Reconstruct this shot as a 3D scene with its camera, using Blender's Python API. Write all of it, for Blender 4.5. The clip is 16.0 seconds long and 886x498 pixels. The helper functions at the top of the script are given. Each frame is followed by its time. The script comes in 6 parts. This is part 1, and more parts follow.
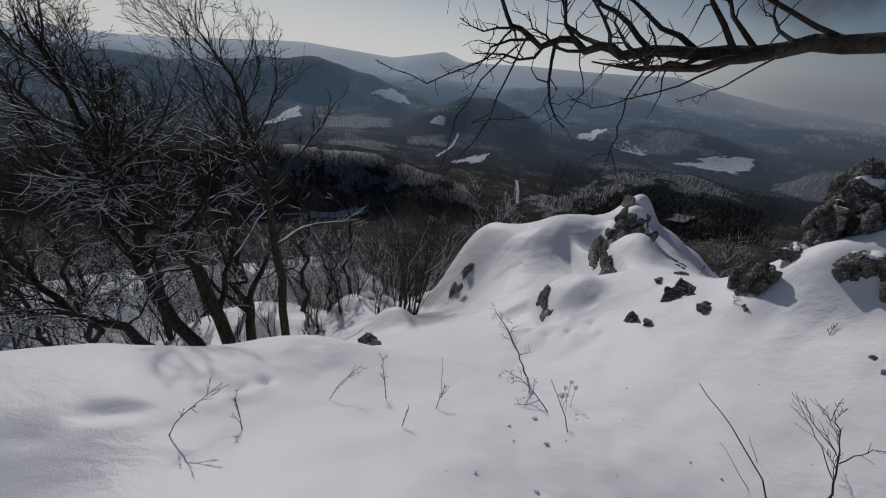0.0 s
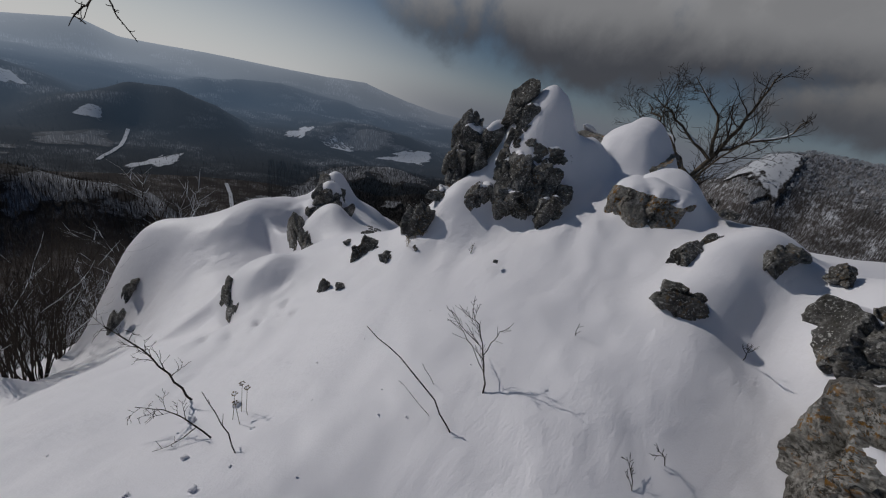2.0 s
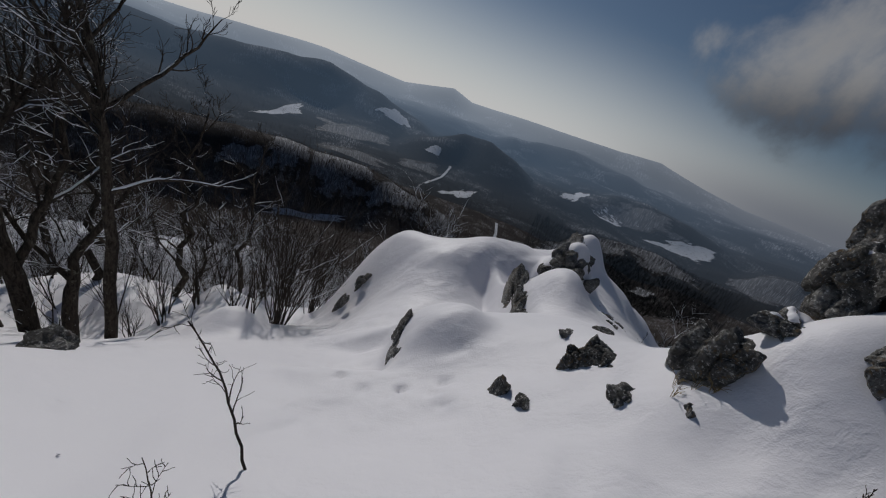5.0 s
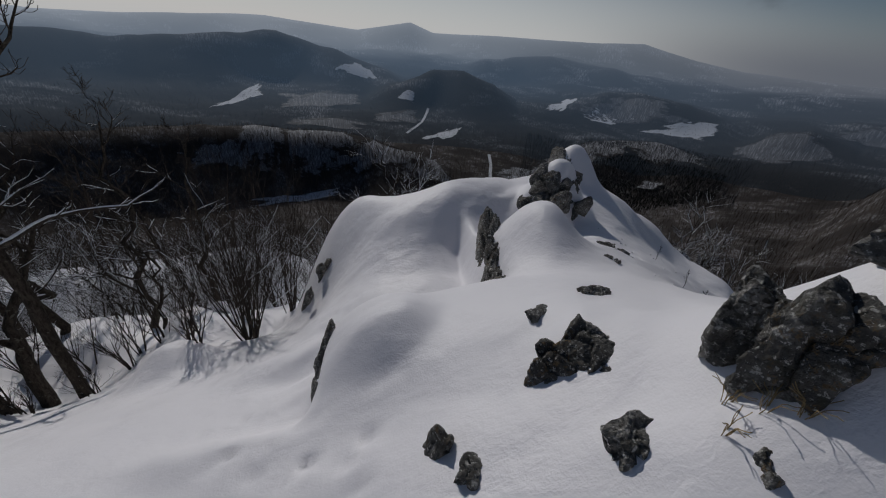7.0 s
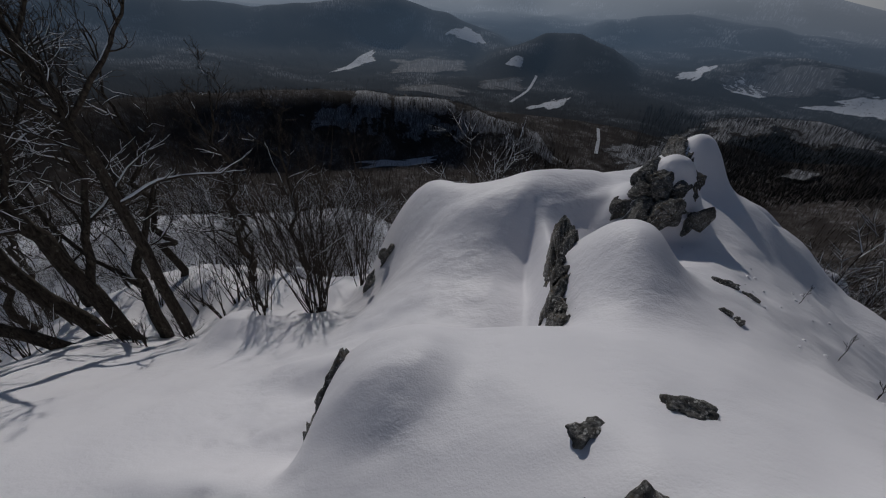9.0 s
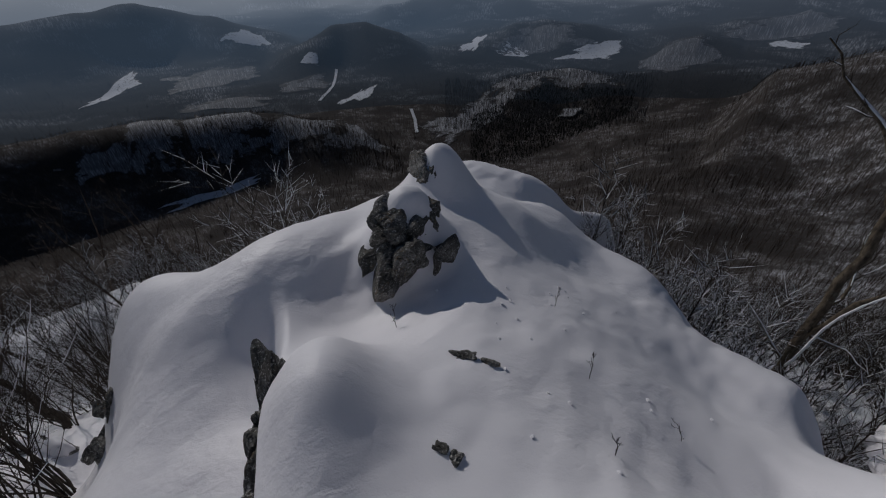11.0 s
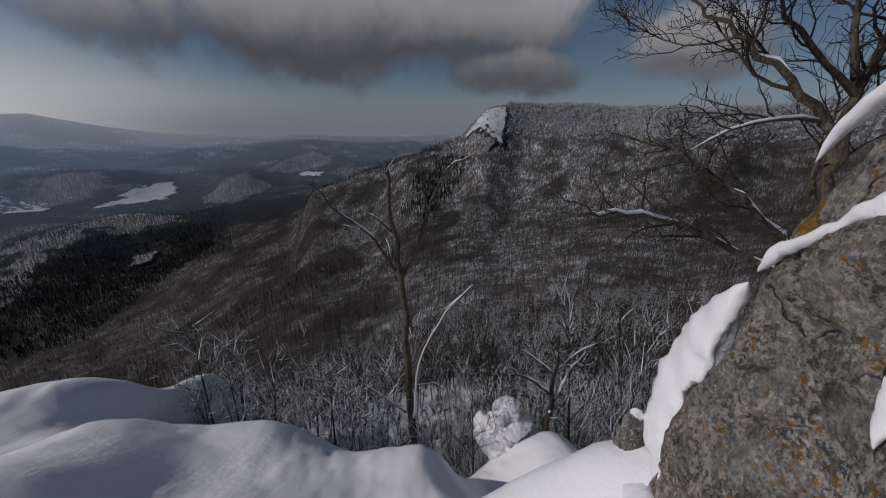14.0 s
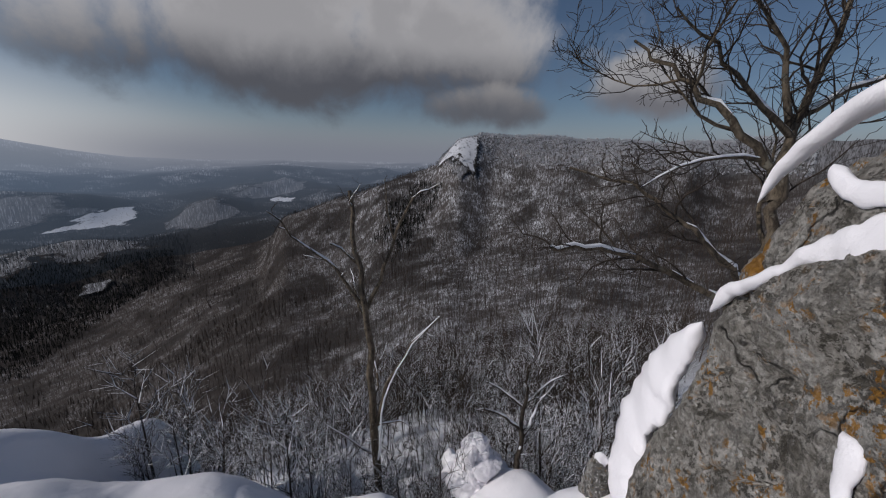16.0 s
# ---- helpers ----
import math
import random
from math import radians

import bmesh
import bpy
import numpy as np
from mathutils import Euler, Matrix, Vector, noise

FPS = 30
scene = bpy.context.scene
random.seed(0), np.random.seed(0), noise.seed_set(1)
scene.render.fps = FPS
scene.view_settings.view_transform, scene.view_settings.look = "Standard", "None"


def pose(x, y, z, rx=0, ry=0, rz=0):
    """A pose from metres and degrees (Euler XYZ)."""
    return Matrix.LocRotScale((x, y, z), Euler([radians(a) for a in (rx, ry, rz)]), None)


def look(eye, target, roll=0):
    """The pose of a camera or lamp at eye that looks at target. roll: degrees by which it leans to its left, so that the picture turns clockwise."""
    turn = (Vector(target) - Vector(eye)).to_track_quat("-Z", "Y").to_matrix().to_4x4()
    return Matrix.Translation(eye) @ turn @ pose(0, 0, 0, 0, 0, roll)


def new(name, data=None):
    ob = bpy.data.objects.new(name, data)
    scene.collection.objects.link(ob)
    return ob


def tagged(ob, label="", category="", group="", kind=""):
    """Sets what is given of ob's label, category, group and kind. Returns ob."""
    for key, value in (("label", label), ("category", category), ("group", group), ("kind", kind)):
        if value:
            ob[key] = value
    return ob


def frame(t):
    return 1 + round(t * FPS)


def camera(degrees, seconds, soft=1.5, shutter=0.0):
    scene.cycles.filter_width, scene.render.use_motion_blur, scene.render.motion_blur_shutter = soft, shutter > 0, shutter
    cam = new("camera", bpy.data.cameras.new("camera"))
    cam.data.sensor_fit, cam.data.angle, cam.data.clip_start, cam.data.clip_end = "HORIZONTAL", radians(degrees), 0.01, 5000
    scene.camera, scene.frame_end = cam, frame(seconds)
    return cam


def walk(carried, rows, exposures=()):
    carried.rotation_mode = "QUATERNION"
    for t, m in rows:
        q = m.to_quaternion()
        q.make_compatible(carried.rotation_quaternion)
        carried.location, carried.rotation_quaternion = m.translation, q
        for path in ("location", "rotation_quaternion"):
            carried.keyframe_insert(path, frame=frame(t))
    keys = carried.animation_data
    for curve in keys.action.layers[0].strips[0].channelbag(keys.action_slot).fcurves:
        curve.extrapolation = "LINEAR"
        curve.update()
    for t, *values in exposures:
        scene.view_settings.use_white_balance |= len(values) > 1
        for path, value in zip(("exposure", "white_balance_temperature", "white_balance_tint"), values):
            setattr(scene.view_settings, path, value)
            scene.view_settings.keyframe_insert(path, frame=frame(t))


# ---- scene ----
cam = camera(100.5, 16.0, soft=1.15)
PATH = [
    (0, (0.071, 0.018, 1.568), (0.196, 1.795, 0.659), 7.0),
    (0.5, (0.184, 0.01, 1.52), (0.469, 1.799, 0.674), 13.2),
    (1, (0.399, -0.01, 1.382), (0.745, 1.672, 0.356), 9.3),
    (1.5, (0.702, 0.013, 1.291), (1.37, 1.652, 0.36), 8.5),
    (2, (1.03, 0.286, 1.033), (2.397, 1.571, 0.34), 12.6),
    (2.5, (1.088, 0.548, 1.017), (2.333, 1.915, 0.255), 4.7),
    (3, (1.28, 0.398, 1.041), (2.63, 1.516, 0.078), 13.7),
    (3.5, (1.162, 0.706, 1.042), (2.281, 2.144, 0.217), 7.7),
    (4, (1.335, 0.969, 0.816), (2.052, 2.597, -0.098), 8.0),
    (4.5, (1.62, 1.287, 0.736), (1.797, 3.017, -0.253), 11.2),
    (5, (1.973, 1.832, 0.557), (2.214, 3.674, -0.183), 20.5),
    (5.2, (2.108, 2.022, 0.531), (2.243, 3.833, -0.306), 16.6),
    (7.3, (2.866, 3.14, 0.381), (3.071, 4.841, -0.65), 3.8),
    (7.5, (2.863, 3.212, 0.371), (2.959, 4.899, -0.698), 3.5),
    (8, (2.827, 3.361, 0.317), (2.616, 4.918, -0.921), 4.2),
    (8.2, (2.884, 3.432, 0.324), (2.635, 5.054, -0.819), 4.5),
    (10.3, (4.19, 4.793, 0.543), (4.386, 6.379, -0.66), 0.2),
    (10.5, (4.428, 4.948, 0.554), (4.817, 6.572, -0.546), 1.7),
    (11, (4.776, 5.159, 0.663), (5.282, 6.695, -0.513), -1.1),
    (11.5, (5.071, 5.264, 0.718), (5.986, 6.592, -0.465), 6.7),
    (12, (5.258, 5.278, 0.785), (6.436, 6.448, -0.33), 4.4),
    (12.5, (5.482, 5.262, 0.836), (6.87, 6.363, -0.092), 1.1),
    (13, (5.742, 5.221, 0.805), (7.316, 6.138, -0.021), 2.2),
    (13.5, (5.822, 5.19, 0.815), (7.586, 5.774, 0.075), 2.4),
    (14, (5.797, 5.18, 0.846), (7.66, 5.58, 0.24), 0.8),
    (14.5, (5.84, 5.173, 0.854), (7.721, 5.479, 0.248), -0.2),
    (15, (5.92, 5.136, 0.879), (7.822, 5.369, 0.307), 0.9),
    (15.5, (5.948, 5.123, 0.874), (7.859, 5.304, 0.312), 1.5),
    (16, (5.983, 5.056, 0.889), (7.909, 5.326, 0.423), 1.7),
]
# exposure along the walk
walk(cam, [(t, look(eye, target, roll)) for t, eye, target, roll in PATH], exposures=[(0.0, -1.05, 6400, 10), (2.5, -1.2, 6400, 10), (5.0, -1.20, 6400, 10), (8.0, -1.43, 6400, 10), (10.5, -1.5, 6330, 11), (12.5, -1.44, 6380, 12), (14.0, -0.97, 6420, 13), (16.0, -0.57, 6420, 13)])

# ---- world and sun ----
SUN_AZ, SUN_EL = -21.5, 33.0
sun_way = Vector((math.sin(radians(SUN_AZ)) * math.cos(radians(SUN_EL)), math.cos(radians(SUN_AZ)) * math.cos(radians(SUN_EL)), math.sin(radians(SUN_EL))))
sun_data = bpy.data.lights.new("sun", "SUN")
sun_data.energy, sun_data.angle, sun_data.color = 3.8, radians(0.6), (1.0, 0.955, 0.90)
sun = new("sun", sun_data)
sun.matrix_world = look(sun_way * 60, (0, 0, 0))


class Nodes:
    """Short hand for node trees."""

    def __init__(self, tree):
        self.tree = tree
        tree.nodes.clear()

    def add(self, kind, values=None, **settings):
        n = self.tree.nodes.new(kind)
        for key, value in settings.items():
            setattr(n, key, value)
        for key, value in (values or {}).items():
            if isinstance(value, bpy.types.NodeSocket):
                self.tree.links.new(value, n.inputs[key])
            else:
                n.inputs[key].default_value = value
        return n

    def math(self, op, a, b=0.0, clamp=False):
        return self.add("ShaderNodeMath", {0: a, 1: b}, operation=op, use_clamp=clamp).outputs[0]

    def mix(self, fac, a, b, blend="MIX"):
        n = self.add("ShaderNodeMix", {0: fac, 6: a, 7: b}, data_type="RGBA", blend_type=blend)
        return n.outputs[2]

    def ramp(self, fac, stops):
        n = self.add("ShaderNodeValToRGB", {0: fac})
        while len(n.color_ramp.elements) < len(stops):
            n.color_ramp.elements.new(0.5)
        for e, (p, c) in zip(n.color_ramp.elements, stops):
            e.position, e.color = p, c if len(c) == 4 else (*c, 1)
        return n.outputs[0]

    def noise(self, vector, scale, detail=4.0, rough=0.55, distort=0.0):
        return self.add("ShaderNodeTexNoise", {"Vector": vector, "Scale": scale, "Detail": detail, "Roughness": rough, "Distortion": distort}).outputs[0]

    def scaled(self, vector, s):
        return self.add("ShaderNodeVectorMath", {0: vector, 1: s}, operation="MULTIPLY").outputs[0]

    def range(self, v, a, b, c=0.0, d=1.0):
        return self.add("ShaderNodeMapRange", {0: v, 1: a, 2: b, 3: c, 4: d}, interpolation_type="SMOOTHSTEP").outputs[0]


def grey(v):
    return (v, v, v, 1)


world = bpy.data.worlds.new("world")
scene.world = world
world.use_nodes = True
w = Nodes(world.node_tree)
sky = w.add("ShaderNodeTexSky", sky_type="NISHITA")
sky.sun_disc, sky.sun_elevation, sky.sun_rotation = False, radians(SUN_EL), radians(SUN_AZ)
sky.altitude, sky.air_density, sky.dust_density, sky.ozone_density = 600, 1.0, 0.5, 2.5
aim = w.add("ShaderNodeTexCoord").outputs["Generated"]
xyz = w.add("ShaderNodeSeparateXYZ", {0: aim})
el = xyz.outputs[2]
# haze bank low over the horizon
sunward = w.add("ShaderNodeVectorMath", {0: aim, 1: tuple(Vector((sun_way.x, sun_way.y, 0.0)).normalized())}, operation="DOT_PRODUCT").outputs["Value"]
bank = w.range(w.math("DIVIDE", el, w.range(sunward, 0.25, 0.8, 0.15, 0.28)), 1.0, -0.1)
bank_color = w.mix(w.range(sunward, 0.12, 0.9), (5.0, 5.5, 6.6, 1), (19.0, 19.2, 19.4, 1))
hazy = w.mix(w.math("MULTIPLY", bank, 0.85), sky.outputs[0], bank_color)
belt = w.range(el, 0.085, 0.0)
hazy = w.mix(w.math("MULTIPLY", belt, w.range(sunward, 0.75, 0.3, 0.0, 0.85)), hazy, (4.2, 4.6, 5.5, 1))
# cumulus to the east: three heaps by bearing and elevation, and thin streaks
bearing = w.math("MULTIPLY", w.math("ARCTAN2", xyz.outputs[0], xyz.outputs[1]), 57.2958)
rise = w.math("MULTIPLY", w.math("ARCSINE", el), 57.2958)
puff = w.noise(aim, 4.2, 7.0, 0.56, 0.3)
fine = w.noise(aim, 13.0, 6.0, 0.6)
ragged = w.math("ADD", w.math("MULTIPLY", w.math("SUBTRACT", puff, 0.5), 2.6), w.math("MULTIPLY", w.math("SUBTRACT", fine, 0.5), 0.7))


def heap(az, up, wide, tall):
    a = w.math("DIVIDE", w.math("SUBTRACT", bearing, az), wide)
    e = w.math("DIVIDE", w.math("SUBTRACT", rise, up), tall)
    inside = w.math("SUBTRACT", 1.0, w.math("ADD", w.math("MULTIPLY", a, a), w.math("MULTIPLY", e, e)))
    return w.math("ADD", inside, ragged)


def paint(under, cloud, low, high, lit, base):
    """One heap over the sky: bright above, grey towards its flat base."""
    up = w.math("ADD", rise, w.math("MULTIPLY", w.math("SUBTRACT", puff, 0.5), 9.0))
    up = w.math("ADD", up, w.math("MULTIPLY", w.math("SUBTRACT", fine, 0.5), 3.0))
    tone = w.mix(w.range(up, low, high), base, lit)
    tone = w.mix(w.range(cloud, 0.2, 1.1, 0.0, 0.35), tone, base)
    return w.mix(w.math("MULTIPLY", w.range(cloud, -0.15, 0.75), 0.95), under, tone)


streak = w.noise(w.scaled(aim, (1.0, 1.0, 5.0)), 2.4, 5.0, 0.55, 0.4)
skied = w.mix(w.math("MULTIPLY", w.math("MULTIPLY", w.range(streak, 0.58, 0.75), w.range(el, 0.10, 0.22)), 0.15), hazy, (6.5, 6.6, 6.8, 1))
skied = paint(skied, heap(110.0, 10.0, 9.0, 4.5), 8.0, 12.0, (8.4, 8.3, 8.3, 1), (3.4, 3.4, 3.7, 1))
skied = paint(skied, heap(68.0, 14.8, 36.0, 10.5), 9.8, 16.5, (9.8, 9.7, 9.7, 1), (1.9, 1.95, 2.2, 1))
skied = paint(skied, heap(88.0, 7.5, 11.0, 3.4), 6.0, 11.0, (6.0, 5.9, 5.9, 1), (2.3, 2.4, 2.7, 1))
glow = w.add("ShaderNodeBackground", {0: skied, 1: 0.064})
w.add("ShaderNodeOutputWorld", {0: glow.outputs[0]})


# ---- materials ----
def material(name):
    m = bpy.data.materials.new(name)
    m.use_nodes = True
    return m, Nodes(m.node_tree)


def finish(n, color, rough, bump=None, strength=0.3, distance=0.05, spec=0.3, emit=None):
    values = {"Base Color": color, "Roughness": rough, "Specular IOR Level": spec}
    if bump is not None:
        values["Normal"] = n.add("ShaderNodeBump", {"Strength": strength, "Distance": distance, "Height": bump}).outputs[0]
    b = n.add("ShaderNodeBsdfPrincipled", values)
    out = b.outputs[0]
    if emit is not None:
        e = n.add("ShaderNodeEmission", {0: emit, 1: 1.0})
        out = n.add("ShaderNodeAddShader", {0: out, 1: e.outputs[0]}).outputs[0]
    n.add("ShaderNodeOutputMaterial", {0: out})


def snow_material():
    m, n = material("snow")
    at = n.add("ShaderNodeNewGeometry").outputs["Position"]
    wind = n.noise(n.scaled(at, (1.0, 1.6, 1.0)), 2.2, 3.0, 0.5, 0.3)
    crust = n.noise(n.scaled(at, (1.0, 1.4, 1.0)), 9.0, 4.0, 0.6, 0.2)
    grain = n.noise(at, 85.0, 2.0, 0.6)
    h = n.math("ADD", n.math("MULTIPLY", wind, 0.40), n.math("ADD", n.math("MULTIPLY", grain, 0.05), n.math("MULTIPLY", n.math("MULTIPLY", crust, 0.36), n.range(n.noise(at, 0.8, 3.0), 0.42, 0.62, 0.2, 1.0))))
    col = n.mix(n.noise(at, 0.9, 3.0), (0.89, 0.875, 0.90, 1), (0.82, 0.805, 0.84, 1))
    finish(n, col, 0.5, h, 0.5, 0.07, 0.3)
    return m


def rock_material(name, pale):
    """Weathered limestone; pale: how clean the stone is of its dark crust of lichen and painted backlit shade."""
    m, n = material(name)
    geo = n.add("ShaderNodeNewGeometry")
    at = geo.outputs["Position"]
    mott = n.noise(at, 3.4, 7.0, 0.66, 0.15)
    fine = n.noise(at, 26.0, 6.0, 0.7)
    pits = n.add("ShaderNodeTexVoronoi", {"Vector": at, "Scale": 22.0}, feature="F1").outputs[0]
    bent = n.add("ShaderNodeVectorMath", {0: at, 1: n.scaled(n.add("ShaderNodeTexNoise", {"Vector": at, "Scale": 3.0, "Detail": 4.0}).outputs[1], (0.5, 0.5, 0.5))}, operation="ADD").outputs[0]
    cracks = n.add("ShaderNodeTexVoronoi", {"Vector": n.scaled(bent, (1.0, 1.0, 0.6)), "Scale": 1.7}, feature="DISTANCE_TO_EDGE").outputs[0]
    # the darker set holds lichen crust and backlit shade put into the colour
    crust = [tuple(c * k for c in (1.0, 0.975, 0.925)) for k in ((0.15, 0.29, 0.46) if pale else (0.040, 0.13, 0.36))]
    col = n.ramp(mott, list(zip((0.34, 0.5, 0.66), crust)))
    col = n.mix(n.range(fine, 0.40, 0.66), col, n.mix(0.55, col, (0.10, 0.094, 0.085, 1)))
    speck = n.noise(at, 48.0, 4.0, 0.7)
    col = n.mix(n.range(speck, 0.55, 0.61, 0.0, 0.8), col, (0.085, 0.08, 0.07, 1))
    col = n.mix(n.range(speck, 0.43, 0.37, 0.0, 0.65), col, (0.66, 0.65, 0.62, 1))
    # dark algae blotches and pits
    alga = n.range(n.noise(at, 11.0, 6.0, 0.74, 0.2), 0.54, 0.61)
    col = n.mix(n.math("MULTIPLY", alga, 0.75), col, (0.07, 0.066, 0.055, 1))
    # pale and orange lichen
    blanch = n.range(n.noise(at, 15.0, 4.0, 0.7), 0.60, 0.68)
    col = n.mix(n.math("MULTIPLY", blanch, 0.6), col, (0.58, 0.57, 0.54, 1))
    spot = n.math("MULTIPLY", n.range(n.noise(at, 2.1, 2.0), 0.45, 0.60), n.range(n.noise(at, 24.0, 4.0, 0.7), 0.55, 0.62))
    col = n.mix(n.math("MULTIPLY", spot, 0.35), col, (0.30, 0.18, 0.06, 1))
    dots = n.add("ShaderNodeTexVoronoi", {"Vector": bent, "Scale": 30.0}, feature="F1").outputs[0]
    dotted = n.math("MULTIPLY", n.range(dots, 0.34, 0.24), n.range(n.noise(at, 5.0, 4.0, 0.6), 0.42, 0.58))
    col = n.mix(n.math("MULTIPLY", dotted, 0.85), col, (0.055, 0.05, 0.042, 1))
    crusts = n.add("ShaderNodeTexVoronoi", {"Vector": n.scaled(bent, (1.0, 1.0, 1.1)), "Scale": 19.0}, feature="F1").outputs[0]
    white = n.math("MULTIPLY", n.range(crusts, 0.26, 0.17), n.range(n.noise(at, 4.0, 4.0, 0.6, 0.3), 0.50, 0.60))
    col = n.mix(n.math("MULTIPLY", white, 0.75), col, (0.68, 0.67, 0.64, 1))
    crack = n.math("MULTIPLY", n.range(cracks, 0.0, 0.018, 1.0, 0.0), n.range(n.noise(at, 1.9, 2.0), 0.50, 0.62))
    col = n.mix(n.math("MULTIPLY", crack, 0.55), col, (0.06, 0.055, 0.05, 1))
    if pale:
        beige = n.mix(n.range(n.noise(at, 2.6, 8.0, 0.74), 0.38, 0.62), (0.265, 0.25, 0.225, 1), (0.47, 0.453, 0.425, 1))
        beige = n.mix(n.range(fine, 0.38, 0.62), n.mix(0.55, beige, (0.10, 0.09, 0.075, 1)), beige)
        where = n.range(n.noise(at, 3.6, 5.0, 0.65, 0.4), 0.40, 0.58)
        specks = n.range(n.noise(n.scaled(at, (1.0, 1.0, 1.3)), 24.0, 7.0, 0.78), 0.515, 0.555)
        specks = n.math("MAXIMUM", specks, n.range(n.noise(at, 8.5, 8.0, 0.8), 0.55, 0.59))
        col = n.mix(n.math("MULTIPLY", n.math("MULTIPLY", specks, n.math("ADD", n.math("MULTIPLY", where, 0.75), 0.25)), 0.85), beige, (0.058, 0.052, 0.042, 1))
        col = n.mix(n.math("MULTIPLY", white, 0.65), col, (0.56, 0.55, 0.525, 1))
        rust = n.math("MULTIPLY", n.range(n.noise(at, 2.6, 3.0, 0.6), 0.48, 0.58), n.range(n.noise(at, 21.0, 5.0, 0.72), 0.53, 0.57))
        mark = n.add("ShaderNodeVectorMath", {0: at, 1: (8.02, 3.76, 0.48)}, operation="DISTANCE").outputs["Value"]
        mark = n.range(n.math("ADD", mark, n.math("MULTIPLY", n.math("SUBTRACT", fine, 0.5), 0.16)), 0.125, 0.095)
        col = n.mix(n.math("MULTIPLY", n.math("MAXIMUM", rust, mark), 0.9), col, (0.31, 0.15, 0.025, 1))
        col = n.mix(n.math("MULTIPLY", crack, 0.8), col, (0.035, 0.03, 0.026, 1))
        h = n.math("ADD", n.math("MULTIPLY", fine, 0.6), n.math("SUBTRACT", n.math("MULTIPLY", speck, 0.45), n.math("MULTIPLY", specks, 0.3)))
        finish(n, col, 0.92, n.math("SUBTRACT", h, n.math("MULTIPLY", crack, 0.9)), 1.0, 0.04, 0.15)
        return m
    h = n.math("ADD", n.math("MULTIPLY", mott, 0.55), n.math("ADD", n.math("MULTIPLY", fine, 0.45), n.math("ADD", n.math("MULTIPLY", n.math("MINIMUM", pits, 0.5), 0.5), n.math("MULTIPLY", speck, 0.30))))
    h = n.math("SUBTRACT", h, n.math("MULTIPLY", crack, 0.5))
    finish(n, col, 0.88, h, 1.0, 0.06, 0.2)
    return m


def bark_material(name, a, b, scale=18.0):
    m, n = material(name)
    at = n.add("ShaderNodeNewGeometry").outputs["Position"]
    g = n.noise(n.scaled(at, (1.0, 1.0, 0.35)), scale, 5.0, 0.7, 0.5)
    col = n.mix(n.range(g, 0.35, 0.65), a, b)
    lich = n.range(n.noise(at, 7.0, 4.0, 0.65), 0.6, 0.68)
    col = n.mix(n.math("MULTIPLY", lich, 0.5), col, (0.22, 0.21, 0.17, 1))
    finish(n, col, 0.9, g, 0.8, 0.02, 0.15)
    return m


def haze_glow(n, at):
    """Haze painted as a glow of the far surfaces: blue air, brighter under the sun."""
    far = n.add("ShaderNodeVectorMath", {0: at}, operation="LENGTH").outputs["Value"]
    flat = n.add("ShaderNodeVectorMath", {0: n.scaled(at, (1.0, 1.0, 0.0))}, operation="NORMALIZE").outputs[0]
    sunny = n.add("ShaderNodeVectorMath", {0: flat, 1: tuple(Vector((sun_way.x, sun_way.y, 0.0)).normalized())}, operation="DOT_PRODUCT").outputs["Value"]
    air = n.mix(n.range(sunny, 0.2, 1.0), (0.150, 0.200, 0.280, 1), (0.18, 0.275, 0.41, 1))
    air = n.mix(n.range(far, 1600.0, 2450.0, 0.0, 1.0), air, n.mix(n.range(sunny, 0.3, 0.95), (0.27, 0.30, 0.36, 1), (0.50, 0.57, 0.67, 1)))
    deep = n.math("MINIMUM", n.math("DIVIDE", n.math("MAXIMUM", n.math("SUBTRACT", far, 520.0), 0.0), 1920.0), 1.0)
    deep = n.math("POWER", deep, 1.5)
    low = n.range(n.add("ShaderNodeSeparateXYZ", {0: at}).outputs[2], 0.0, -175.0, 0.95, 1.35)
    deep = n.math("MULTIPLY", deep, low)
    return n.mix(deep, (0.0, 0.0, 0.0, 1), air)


def stem_streaks(n, at, wide, tall):
    """Upright streaks as fine as distant tree trunks."""
    rel = n.add("ShaderNodeVectorMath", {0: at, 1: (4.0, 5.0, 1.0)}, operation="SUBTRACT").outputs[0]
    x = n.add("ShaderNodeSeparateXYZ", {0: rel})
    reach = n.add("ShaderNodeVectorMath", {0: n.scaled(rel, (1.0, 1.0, 0.0))}, operation="LENGTH").outputs["Value"]
    turn = n.math("ARCTAN2", x.outputs[0], x.outputs[1])
    sink = n.math("DIVIDE", x.outputs[2], reach)
    net = n.add("ShaderNodeCombineXYZ", {0: n.math("MULTIPLY", turn, wide), 1: n.math("MULTIPLY", sink, tall), 2: n.math("MULTIPLY", reach, 0.004)}).outputs[0]
    return n.noise(net, 1.0, 3.0, 0.65)


